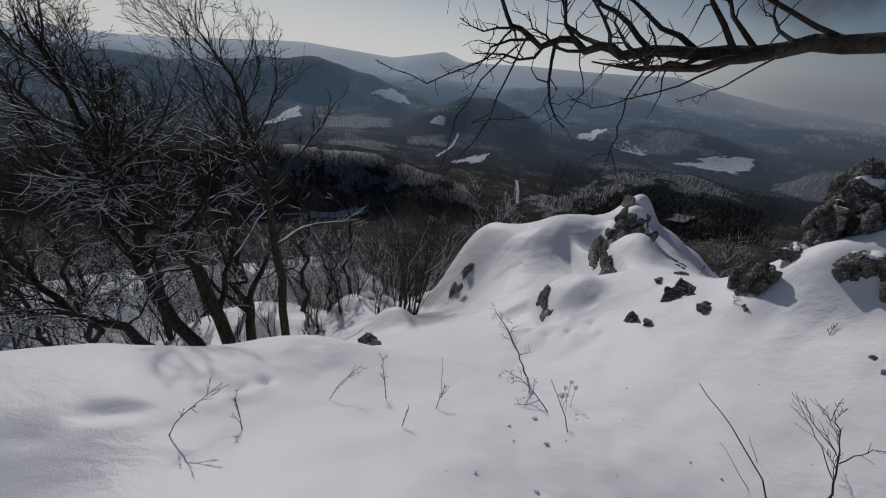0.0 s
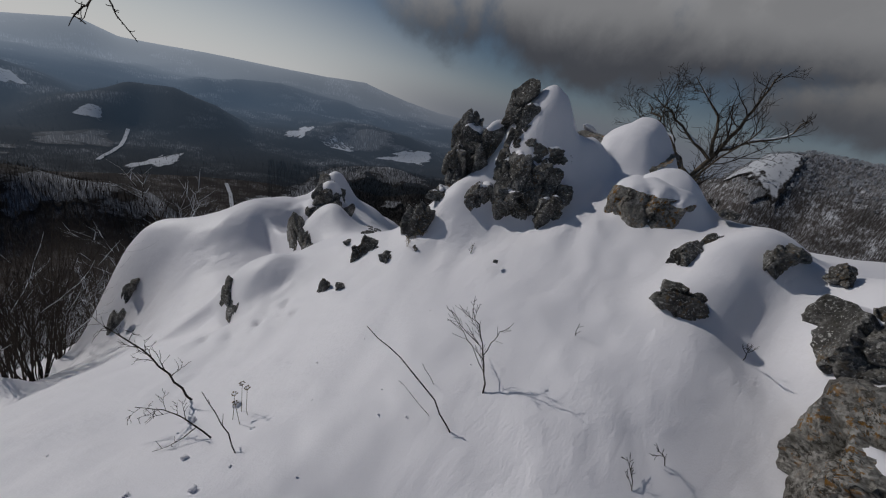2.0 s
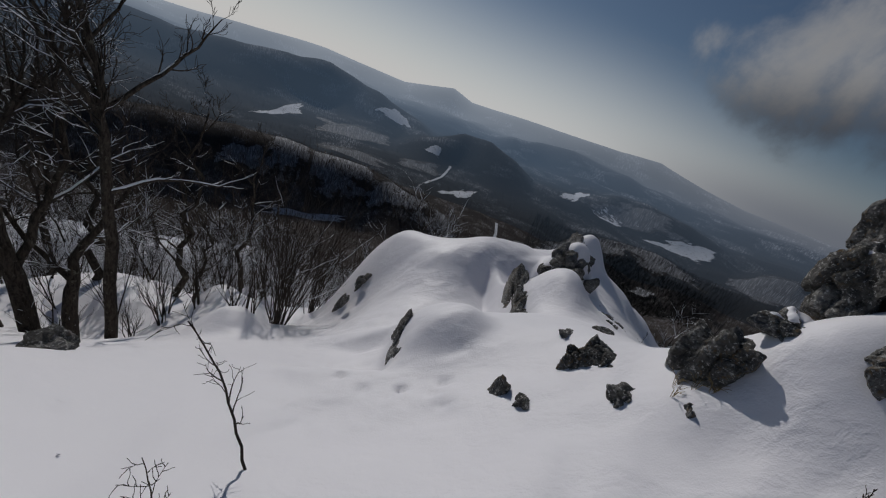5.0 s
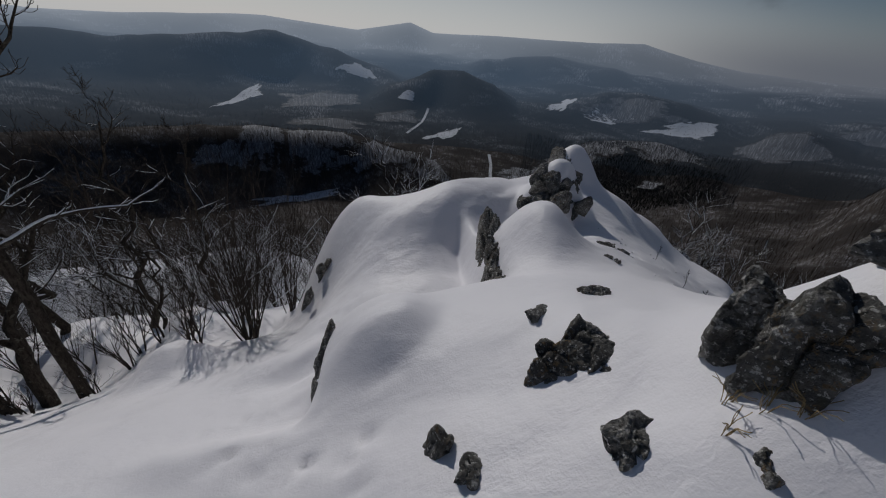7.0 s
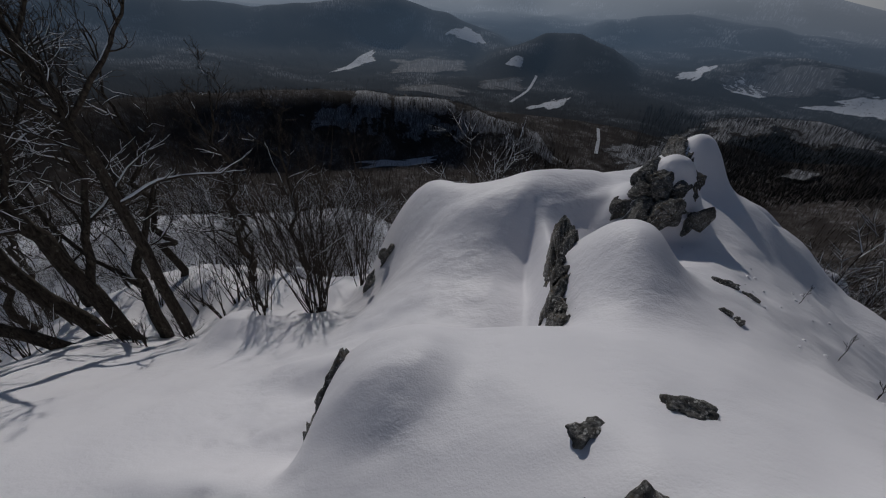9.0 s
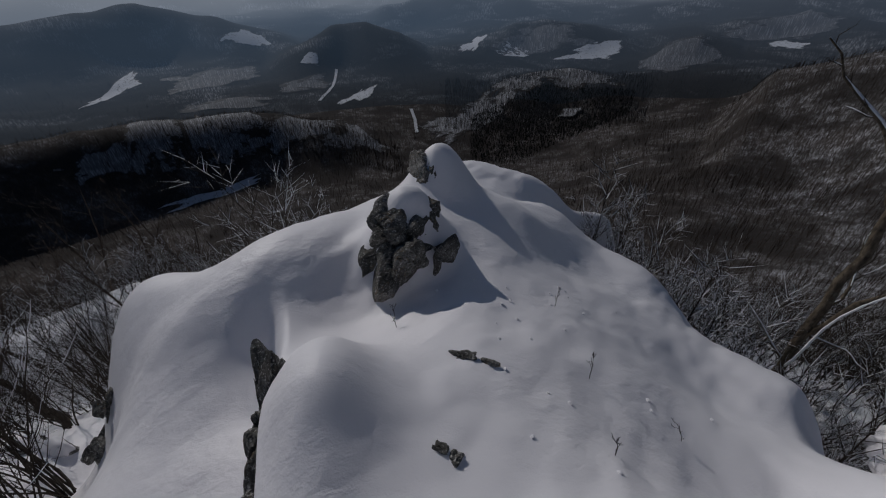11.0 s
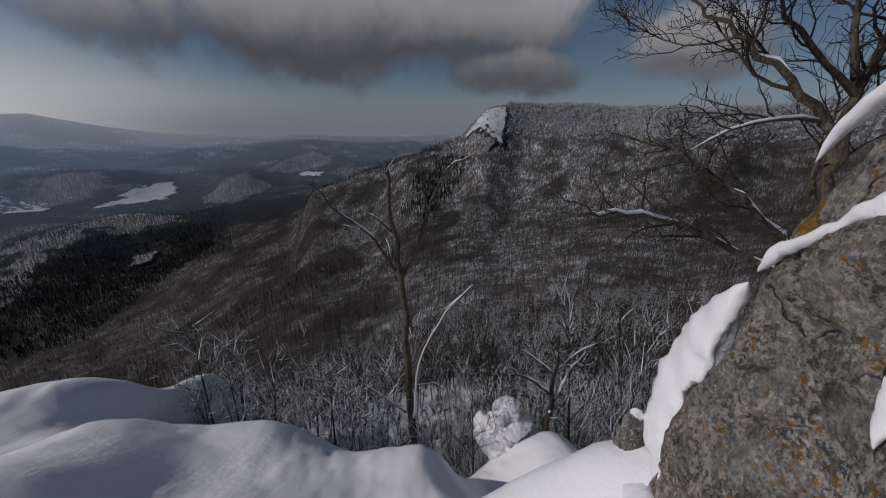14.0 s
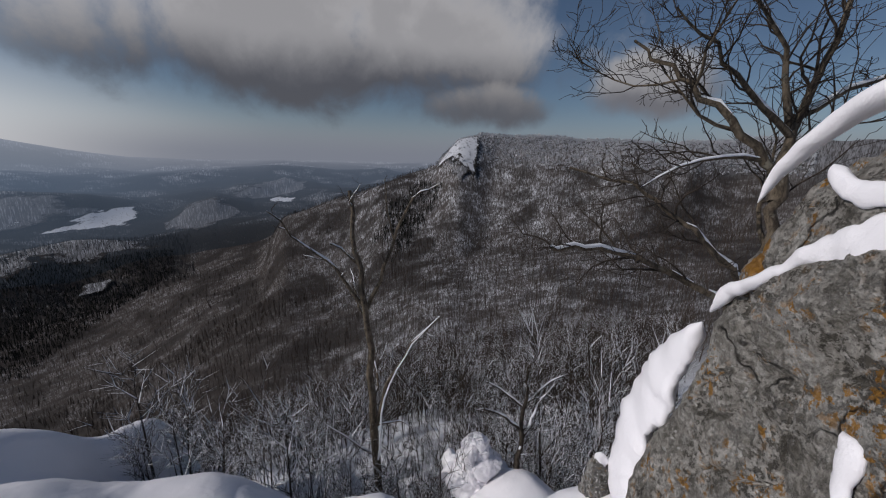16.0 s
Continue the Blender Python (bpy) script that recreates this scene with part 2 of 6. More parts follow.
def forest_floor_material(name, haze=False):
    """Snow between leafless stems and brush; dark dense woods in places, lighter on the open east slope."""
    m, n = material(name)
    at = n.add("ShaderNodeNewGeometry").outputs["Position"]
    stand = n.noise(at, 0.022, 4.0, 0.6, 0.5)
    if haze:
        streak = stem_streaks(n, at, 520.0, 150.0)
        thin = n.noise(n.scaled(at, (1.0, 1.0, 2.0)), 0.0065, 5.0, 0.62, 0.4)
        snowy = n.math("MULTIPLY", n.range(streak, 0.44, 0.70, 0.10, 0.8), n.range(thin, 0.48, 0.68, 0.02, 0.8))
        col = n.mix(snowy, (0.018, 0.018, 0.018, 1), (0.36, 0.37, 0.40, 1))
        finish(n, col, 0.95, streak, 0.2, 0.3, 0.05, haze_glow(n, at))
        return m
    brush = n.noise(n.scaled(at, (1.0, 1.0, 0.6)), 0.75, 5.0, 0.75)
    streak = stem_streaks(n, at, 620.0, 120.0)
    open_snow = n.noise(n.scaled(at, (1.0, 1.0, 0.7)), 0.085, 7.0, 0.78)
    far = n.add("ShaderNodeVectorMath", {0: at}, operation="LENGTH").outputs["Value"]
    flat = n.add("ShaderNodeVectorMath", {0: n.scaled(at, (1.0, 1.0, 0.0))}, operation="NORMALIZE").outputs[0]
    east = n.range(n.add("ShaderNodeSeparateXYZ", {0: flat}).outputs[0], 0.80, 1.0)
    thin = n.math("ADD", stand, n.math("MULTIPLY", east, 0.09))
    gaps = n.math("MULTIPLY", n.math("MULTIPLY", n.range(streak, 0.42, 0.62, 0.08, 1.0), n.range(open_snow, 0.42, 0.64, 0.15, 1.0)), n.range(brush, 0.30, 0.60, 0.35, 1.0))
    snowy = n.math("MULTIPLY", gaps, n.math("MULTIPLY", n.range(thin, 0.42, 0.62, 0.10, 1.0), n.math("ADD", n.math("MULTIPLY", east, 0.56), 0.32)))
    close = n.math("MULTIPLY", n.range(far, 110.0, 40.0), n.range(brush, 0.34, 0.44, 0.35, 1.0))
    snowy = n.math("MAXIMUM", snowy, close)
    up = n.range(n.add("ShaderNodeSeparateXYZ", {0: at}).outputs[2], -12.0, 10.0)
    rime = n.math("MULTIPLY", n.math("MULTIPLY", up, n.range(far, 260.0, 330.0)), n.range(streak, 0.36, 0.64, 0.05, 0.30))
    snowy = n.math("MAXIMUM", snowy, rime)
    col = n.mix(snowy, n.mix(n.range(stand, 0.35, 0.65), (0.032, 0.028, 0.026, 1), (0.052, 0.043, 0.038, 1)), (0.74, 0.755, 0.80, 1))
    finish(n, col, 0.95, brush, 0.3, 0.3, 0.05)
    return m


def plain_material(name, color, rough=0.9, vary=0.25, scale=6.0, random_island=False, haze=False):
    m, n = material(name)
    geo = n.add("ShaderNodeNewGeometry")
    g = n.noise(geo.outputs["Position"], scale, 4.0, 0.65)
    dark = tuple(c * (1 - vary) for c in color[:3]) + (1,)
    light = tuple(min(1, c * (1 + vary)) for c in color[:3]) + (1,)
    col = n.mix(n.range(g, 0.3, 0.7), dark, light)
    if random_island:
        col = n.mix(geo.outputs["Random Per Island"], col, n.mix(0.5, col, dark))
    finish(n, col, rough, g, 0.3, 0.02, 0.15, haze_glow(n, geo.outputs["Position"]) if haze else None)
    return m


SNOW = snow_material()
ROCK = rock_material("limestone", False)
PALE_ROCK = rock_material("pale_limestone", True)
BARK = bark_material("bark", (0.022, 0.018, 0.014, 1), (0.075, 0.062, 0.05, 1))
PALE_BARK = bark_material("pale_bark", (0.05, 0.04, 0.03, 1), (0.15, 0.122, 0.09, 1))
TWIG = plain_material("twig_bark", (0.046, 0.037, 0.030), 0.9, 0.3, 30.0)
STALK = plain_material("dry_stalk", (0.16, 0.12, 0.075), 0.9, 0.3, 30.0)
GRASS = plain_material("dry_grass", (0.28, 0.21, 0.11), 0.9, 0.3, 30.0)
CAP = plain_material("branch_snow", (0.80, 0.82, 0.86), 0.6, 0.05, 20.0)
STEM = plain_material("forest_bark", (0.075, 0.057, 0.046), 0.95, 0.35, 0.4, True)
FROST = plain_material("frosted_twigs", (0.46, 0.47, 0.50), 0.9, 0.2, 0.5, True)
# bark of the dark wood, and of the trees put in as ravine shade
FIR_AND_SHADE = plain_material("dark_wood_and_shade", (0.020, 0.021, 0.018), 0.95, 0.3, 0.3, True)
FLOOR = forest_floor_material("forest_floor")
# the far forest and its bark glow with haze painted in by distance
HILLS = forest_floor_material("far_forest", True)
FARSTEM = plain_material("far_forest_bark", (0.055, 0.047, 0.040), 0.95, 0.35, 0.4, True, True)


def field_material(name, haze, stems=0.0):
    """Open snow with stubble and bushes; stems: how much thin standing wood covers it."""
    m, n = material(name)
    at = n.add("ShaderNodeNewGeometry").outputs["Position"]
    bush = n.noise(n.scaled(at, (1.0, 1.0, 0.3)), 0.16, 5.0, 0.75)
    patch = n.noise(at, 0.03, 3.0, 0.6)
    brown = n.math("MULTIPLY", n.range(bush, 0.52, 0.66), n.range(patch, 0.40, 0.62, 0.10, 0.8))
    border = n.add("ShaderNodeAttribute", attribute_name="open").outputs["Fac"]
    ragged = n.math("ADD", border, n.math("MULTIPLY", n.math("SUBTRACT", n.noise(n.scaled(at, (1.0, 1.0, 1.5)), 0.045 if stems else 0.11, 7.0, 0.75), 0.5), 2.6 if stems else 0.5))
    brown = n.math("MAXIMUM", brown, n.range(ragged, 0.55 if stems else 0.22, 0.08))
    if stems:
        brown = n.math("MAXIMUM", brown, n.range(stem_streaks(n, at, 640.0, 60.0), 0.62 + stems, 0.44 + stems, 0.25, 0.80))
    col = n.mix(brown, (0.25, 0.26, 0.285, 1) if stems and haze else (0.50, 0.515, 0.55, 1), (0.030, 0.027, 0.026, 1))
    finish(n, col, 0.8, bush, 0.2, 0.3, 0.1, haze_glow(n, at) if haze else None)
    return m


# the far fields emit painted haze, the near ones don't
FIELD = field_material("meadow_snow", False)
FARFIELD = field_material("far_meadow_snow", True)
GLADE = field_material("wooded_snow", False, 0.03)
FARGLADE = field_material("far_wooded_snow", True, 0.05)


# ---- mesh helpers ----
def mesh_of(name, verts, faces, mats, index=None, smooth=True):
    me = bpy.data.meshes.new(name)
    verts = np.asarray(verts, np.float32)
    if isinstance(faces, np.ndarray):
        n, k = faces.shape
        me.vertices.add(len(verts))
        me.vertices.foreach_set("co", verts.ravel())
        me.loops.add(n * k)
        me.loops.foreach_set("vertex_index", faces.astype(np.int32).ravel())
        me.polygons.add(n)
        me.polygons.foreach_set("loop_start", np.arange(0, n * k, k, dtype=np.int32))
    else:
        me.from_pydata(verts.tolist(), [], faces)
    for m in mats if isinstance(mats, (list, tuple)) else [mats]:
        me.materials.append(m)
    if index is not None:
        me.polygons.foreach_set("material_index", np.asarray(index, np.int32))
    me.polygons.foreach_set("use_smooth", np.full(len(me.polygons), smooth))
    me.update(calc_edges=True)
    return me


def part(name, verts, faces, mat, parent=None, label="", index=None, smooth=True, at=None):
    ob = new(name, mesh_of(name, verts, faces, mat, index, smooth))
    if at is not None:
        ob.location = at
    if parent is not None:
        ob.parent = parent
    if label:
        tagged(ob, label)
    return ob


def grid_faces(nu, nv):
    a = (np.arange(nu - 1)[:, None] * nv + np.arange(nv - 1)[None]).ravel()
    return np.stack([a, a + nv, a + nv + 1, a + 1], 1)


def lattice(ix, iy, seed):
    h = (ix.astype(np.int64) * 374761393 + iy.astype(np.int64) * 668265263 + seed * 1442695041) & 0x7FFFFFFF
    h = ((h ^ (h >> 13)) * 1274126177) & 0x7FFFFFFF
    return ((h ^ (h >> 16)) & 0xFFFF) / 65535.0


def value_noise(x, y, seed=0):
    ix, iy = np.floor(x), np.floor(y)
    fx, fy = x - ix, y - iy
    fx, fy = fx * fx * (3 - 2 * fx), fy * fy * (3 - 2 * fy)
    a, b = lattice(ix, iy, seed), lattice(ix + 1, iy, seed)
    c, d = lattice(ix, iy + 1, seed), lattice(ix + 1, iy + 1, seed)
    return (a * (1 - fx) + b * fx) * (1 - fy) + (c * (1 - fx) + d * fx) * fy - 0.5


def fractal(x, y, octaves=4, seed=0):
    out, amp = 0.0, 1.0
    for k in range(octaves):
        out = out + amp * value_noise(x * 2**k + 17.3 * k, y * 2**k - 9.1 * k, seed + k)
        amp *= 0.5
    return out


def ease(v, a, b):
    t = np.clip((v - a) / (b - a), 0, 1)
    return t * t * (3 - 2 * t)


# ---- relief of the mountain top ----
def swell(x, y, cx, cy, r, h):
    return h * np.exp(-((x - cx) ** 2 + (y - cy) ** 2) / r**2)


def lump(x, y, cx, cy, rx, ry, turn, h, power=2.0):
    """A steeper drift: an oval of radii rx, ry, turned by degrees."""
    c, s = math.cos(radians(turn)), math.sin(radians(turn))
    u, v = ((x - cx) * c + (y - cy) * s) / rx, (-(x - cx) * s + (y - cy) * c) / ry
    return h * np.exp(-((u * u + v * v) ** (power / 2)))


def crest(x, y):
    """Height of the snow on the rocky crest."""
    z = -0.6175 + 0.0914 * x - 0.3402 * y + 0.0244 * x * y - 0.0371 * x * x - 0.0142 * y * y
    z = z + swell(x, y, -7.5, 0.1, 4.0, 1.04) + swell(x, y, -2.4, 0.8, 2.8, 0.32) + swell(x, y, 0.0, -0.1, 2.0, 0.29)
    z = z + swell(x, y, 1.9, 0.9, 1.4, -0.49) + swell(x, y, 4.9, -3.3, 2.0, 0.43) + swell(x, y, 6.3, 2.4, 2.0, 1.23)
    z = z + swell(x, y, 7.4, 5.2, 1.0, -0.84) + swell(x, y, 8.5, -5.4, 2.8, 1.36) + swell(x, y, 9.3, -6.0, 4.0, 1.52)
    z = z + swell(x, y, 9.4, 2.0, 2.0, 0.80) + swell(x, y, 9.5, -0.1, 4.0, 2.60) + swell(x, y, 10.4, 5.1, 1.4, -0.88)
    z = z + swell(x, y, 12.4, 5.4, 1.4, -0.37) + swell(x, y, -5.0, 9.5, 1.4, -1.24) + swell(x, y, -3.2, 14.3, 4.0, -0.53)
    z = z + swell(x, y, -1.8, 10.5, 1.4, 0.28) + swell(x, y, 0.0, 9.8, 1.0, -1.28) + swell(x, y, 0.3, 11.3, 1.0, -0.50)
    z = z + swell(x, y, 1.2, 7.0, 2.8, -1.08) + swell(x, y, 1.6, 10.3, 1.4, 0.74) + swell(x, y, 2.2, 9.4, 1.2, 0.25)
    z = z + swell(x, y, 2.7, 10.5, 1.4, 0.62) + swell(x, y, 3.2, 9.4, 2.0, 0.84) + swell(x, y, 4.6, 8.1, 1.0, -0.54)
    z = z + swell(x, y, 4.9, 7.0, 4.0, 1.55) + swell(x, y, 6.0, 11.3, 2.0, 1.15) + swell(x, y, 7.3, 14.3, 4.0, 1.56)
    z = z + swell(x, y, 7.4, 10.2, 2.8, 0.77) + swell(x, y, 9.2, 16.2, 4.0, 2.20) + swell(x, y, 10.2, 8.8, 2.0, 0.70)
    z = z + swell(x, y, 10.5, 17.8, 2.8, 1.15)
    return z


def drifts(x, y):
    """Snow piled on and against the rocks."""
    heaps = (lump(x, y, 5.76, 3.42, 0.66, 0.70, 0, 1.55, 2.6), lump(x, y, 6.22, 3.05, 0.62, 0.55, 0, 0.95, 3.0), lump(x, y, 7.50, 2.84, 1.05, 0.84, 0, 1.26, 3.0))
    z = np.log(np.exp(9 * heaps[0]) + np.exp(9 * heaps[1]) + np.exp(9 * heaps[2]) - 2.0) / 9 + lump(x, y, 5.42, 3.2, 0.34, 0.55, 0, 0.30)
    z = z + np.clip(z, 0, 1) * (0.13 * fractal(x / 0.55, y / 0.55, 3, 55) + 0.05 * fractal(x / 0.16, y / 0.22, 2, 57))
    z = z + lump(x, y, 6.02, 1.62, 0.40, 0.42, 0, 0.36, 3.0) + lump(x, y, 7.9, 0.7, 1.1, 0.9, 0, -0.48) + lump(x, y, 3.4, -0.6, 1.5, 0.95, 0, -0.55) + lump(x, y, 7.7, 4.25, 0.5, 0.4, 0, -0.28)
    for cx, cy, r, h in ((4.30, 4.06, 0.42, 0.16), (4.62, 3.72, 0.45, 0.22), (4.82, 3.90, 0.45, 0.42), (4.78, 3.48, 0.40, 0.26), (3.94, 4.52, 0.40, 0.10), (4.50, 0.72, 0.36, 0.09), (5.38, 0.90, 0.40, 0.10), (5.60, 0.26, 0.40, 0.10), (4.02, 3.60, 0.25, 0.05), (3.78, 3.87, 0.22, 0.04), (5.10, -0.48, 0.7, 0.15)):
        z = z + lump(x, y, cx, cy, r, r, 0, h)
    z = z - 1.9 * ease(x, 8.7, 10.8) * ease(y, 0.2, 2.4) * ease(y, 6.4, 4.6)
    for cx, cy, h in ((4.4, 9.6, 0.19), (8.0, 10.0, 0.32), (8.0, 8.4, -0.25), (7.2, 7.8, -0.10), (8.2, 7.0, -0.40), (8.4, 5.8, 0.24), (6.2, 11.6, -0.22), (3.2, 10.6, -0.37), (5.0, 11.0, -0.15), (7.6, 7.9, 0.22)):
        z = z + lump(x, y, cx, cy, 1.0, 1.0, 0, h, 2.4)
    z = z + lump(x, y, 4.42, 6.75, 0.40, 0.72, -6, 0.62, 2.3) + lump(x, y, 4.85, 6.6, 0.65, 0.8, 0, 0.34)
    z = z + lump(x, y, 5.56, 8.86, 0.48, 0.42, 15, 0.80, 2.4)
    z = z + lump(x, y, 6.44, 10.27, 0.46, 0.50, 20, 0.66, 2.4)
    z = z + lump(x, y, 3.25, 5.35, 1.05, 1.0, 0, 0.20, 2.4) + lump(x, y, 2.72, 5.36, 0.40, 0.50, 0, 0.25, 2.8)
    z = z + lump(x, y, 5.25, 0.66, 0.60, 0.30, -14, 0.20, 3.0) + lump(x, y, 5.0, 0.15, 0.5, 0.3, 10, -0.18)
    z = z + lump(x, y, 6.0, 0.45, 0.55, 0.40, 0, 0.20, 2.4) + lump(x, y, 5.6, -0.5, 0.6, 0.5, 0, 0.35)
    z = z + swell(x, y, -6.0, 14.5, 4.5, 2.3) * 0.6 + lump(x, y, -11.0, 14.0, 6.0, 5.5, -45, 3.6, 3.5)
    z = z + lump(x, y, -3.6, 2.3, 2.3, 1.35, 8, 1.0, 3.0) + lump(x, y, -1.2, 3.5, 0.9, 0.65, 0, 0.5)
    z = z + lump(x, y, -0.50, 7.42, 0.55, 0.62, 30, 0.62, 2.4)
    z = z + lump(x, y, 12.6, 4.8, 2.2, 1.5, 0, 2.1, 3.0) + lump(x, y, 8.95, 4.65, 0.75, 0.72, 0, 0.40, 2.4)
    z = z + lump(x, y, -2.3, 10.6, 0.55, 0.9, 30, 0.55, 2.6)
    return z


def spur(x, y):
    """The narrow spur north of the path: its steep finger, the break of its east flank and its outer humps."""
    span = ease(y, 5.75, 6.35) * (1 - ease(y, 7.4, 8.9))
    z = -0.75 * span * (1 - ease(x, 3.80, 4.06)) * ease(x, 1.6, 3.6)
    z = z - 0.42 * ease(y, 4.5, 4.95) * (1 - ease(y, 5.5, 6.0)) * (1 - ease(x, 2.18, 2.36)) * ease(x, 0.6, 2.0)
    z = z - 0.85 * np.logaddexp(0.0, 4.0 * (x - 9.75 + 0.06 * (y - 8.0))) / 4.0 * ease(y, 4.6, 6.2) * (1 - ease(y, 13.0, 15.0))
    z = z + lump(x, y, 8.95, 14.1, 1.25, 1.1, 20, HUMP[0], 2.4) + lump(x, y, 10.5, 13.3, 1.0, 0.9, 20, HUMP[1], 2.4) + lump(x, y, 12.2, 12.7, 0.75, 0.7, 0, HUMP[2], 2.6)
    # uneven snow along the spur
    z = z + swell(x, y, 6.50, 6.20, 1.0, -0.29) + swell(x, y, 7.50, 6.20, 1.0, 0.03) + swell(x, y, 8.50, 6.00, 1.0, -0.33) + swell(x, y, 9.36, 6.03, 1.0, -0.16)
    z = z + swell(x, y, 7.00, 7.50, 1.0, -0.17) + swell(x, y, 8.00, 7.50, 1.0, 0.16) + swell(x, y, 9.00, 7.50, 1.0, 0.05) + swell(x, y, 7.60, 8.90, 1.0, -0.06)
    z = z + swell(x, y, 8.50, 9.20, 1.0, -0.09) + swell(x, y, 9.30, 9.20, 1.0, -0.21) + swell(x, y, 7.90, 10.40, 1.0, -0.54) + swell(x, y, 8.87, 10.66, 1.0, 0.55)
    z = z + swell(x, y, 8.50, 9.60, 1.0, 0.04) + swell(x, y, 2.75, 9.75, 1.0, -0.25) + swell(x, y, 3.45, 9.70, 1.0, 0.03) + swell(x, y, 10.20, 6.20, 1.0, 0.72)
    z = z + swell(x, y, 9.90, 7.60, 1.0, -0.22) + swell(x, y, 9.90, 9.20, 1.0, 0.36) + swell(x, y, 10.80, 6.90, 1.0, 0.53) + swell(x, y, 10.90, 9.00, 1.0, 0.62)
    z = z + swell(x, y, 10.90, 11.00, 1.0, 1.21) + swell(x, y, 5.53, 6.85, 1.0, 0.04) + swell(x, y, 5.08, 6.10, 1.0, -0.10) + swell(x, y, 6.75, 10.40, 1.0, 0.05)
    z = z + swell(x, y, 7.59, 9.93, 1.0, 0.33) + swell(x, y, 4.25, 6.70, 1.0, -0.39) + swell(x, y, 3.70, 7.18, 1.0, 0.44) + swell(x, y, 3.22, 6.72, 1.0, 0.12)
    z = z + swell(x, y, 3.01, 9.08, 1.0, 0.13) + swell(x, y, 1.81, 10.11, 1.0, 0.39) + swell(x, y, 4.20, 9.90, 1.0, 0.15) + swell(x, y, 5.10, 9.90, 1.0, -0.03)
    z = z + swell(x, y, 2.47, 5.52, 1.0, 0.06) + swell(x, y, 3.71, 4.75, 1.0, 0.05) + swell(x, y, 4.15, 4.90, 1.0, 0.16) + swell(x, y, 3.20, 8.00, 1.0, 0.14)
    z = z + swell(x, y, 2.20, 7.60, 1.0, 0.32) + swell(x, y, 1.10, 9.30, 1.0, -0.08) + swell(x, y, 1.25, 8.38, 1.0, -0.49) + swell(x, y, 8.90, 14.20, 1.0, -0.05)
    z = z + swell(x, y, 7.90, 14.00, 1.0, 0.05) + swell(x, y, 10.40, 13.40, 1.0, 0.51) + swell(x, y, 11.20, 13.10, 1.0, 1.35) + swell(x, y, 12.10, 12.80, 1.0, 1.41)
    z = z + swell(x, y, 12.90, 12.40, 1.0, 3.10) + swell(x, y, 9.60, 12.40, 1.0, 0.30) + swell(x, y, 1.58, 3.35, 1.0, -0.20) + swell(x, y, 2.00, 4.30, 1.0, -0.18)
    z = z + swell(x, y, 1.90, 5.10, 1.0, 0.33) + swell(x, y, 2.70, 5.00, 1.0, -0.12) + swell(x, y, -1.10, 6.66, 1.5, -0.10) + swell(x, y, -2.00, 7.50, 1.5, -0.08)
    z = z + swell(x, y, -3.30, 8.45, 1.5, -0.69) + swell(x, y, -5.00, 8.70, 1.5, 0.51) + swell(x, y, 0.10, 5.60, 1.5, 0.27) + swell(x, y, -0.67, 9.57, 1.5, 0.29)
    z = z + swell(x, y, -7.00, 10.50, 1.5, -0.21) + swell(x, y, -9.00, 9.00, 1.5, 0.43) + swell(x, y, -2.20, 6.00, 1.5, -0.27)
    return z


HUMP = (0.6, 0.6, 0.6)


# ---- relief of the valley, by bearing and distance from the crest ----
HUB = (4.0, 5.0)
STEPS = (12, 30, 70, 140, 260, 430, 680, 1030, 1540, 2500)
FALL = {
    -180: (0.6, 2, 4.4, 5.6, 4.6, 0, -10.5, -20.6, -30.8, -30.6),
    -110: (-4, -7, -16, -35, -52, -69.9, -83.7, -82.4, -71.9, -40.8),
    -70: (-7.0, -12.5, -32, -84, -121.3, -150.5, -156.9, -144.2, -112.9, -56.1),
    -30: (-9.0, -16.5, -43, -108.5, -153.1, -180.1, -180.5, -169.9, -148.9, -56.1),
    0: (-9.5, -24, -56, -105, -150.2, -182.8, -183.1, -177.7, -148.9, -45.9),
    30: (-8, -25, -56, -101.5, -147.3, -182.8, -184.1, -175.1, -133.5, -35.7),
    60: (-8, -23, -50.8, -82.6, -101.1, -126.3, -138.6, -128.8, -92.4, -28.1),
    85: (-8.5, -20, -43.8, -61.6, -68.2, -56.4, -62.8, -72.1, -61.6, -23),
    110: (-7, -16, -35, -47.6, -46.2, -32.2, -20.9, -25.8, -30.8, -23),
    140: (-4, -6, -12.2, -17.5, -23.1, -26.9, -26.2, -30.9, -30.8, -30.6),
    180: (0.6, 2, 4.4, 5.6, 4.6, 0, -10.5, -20.6, -30.8, -30.6),
}
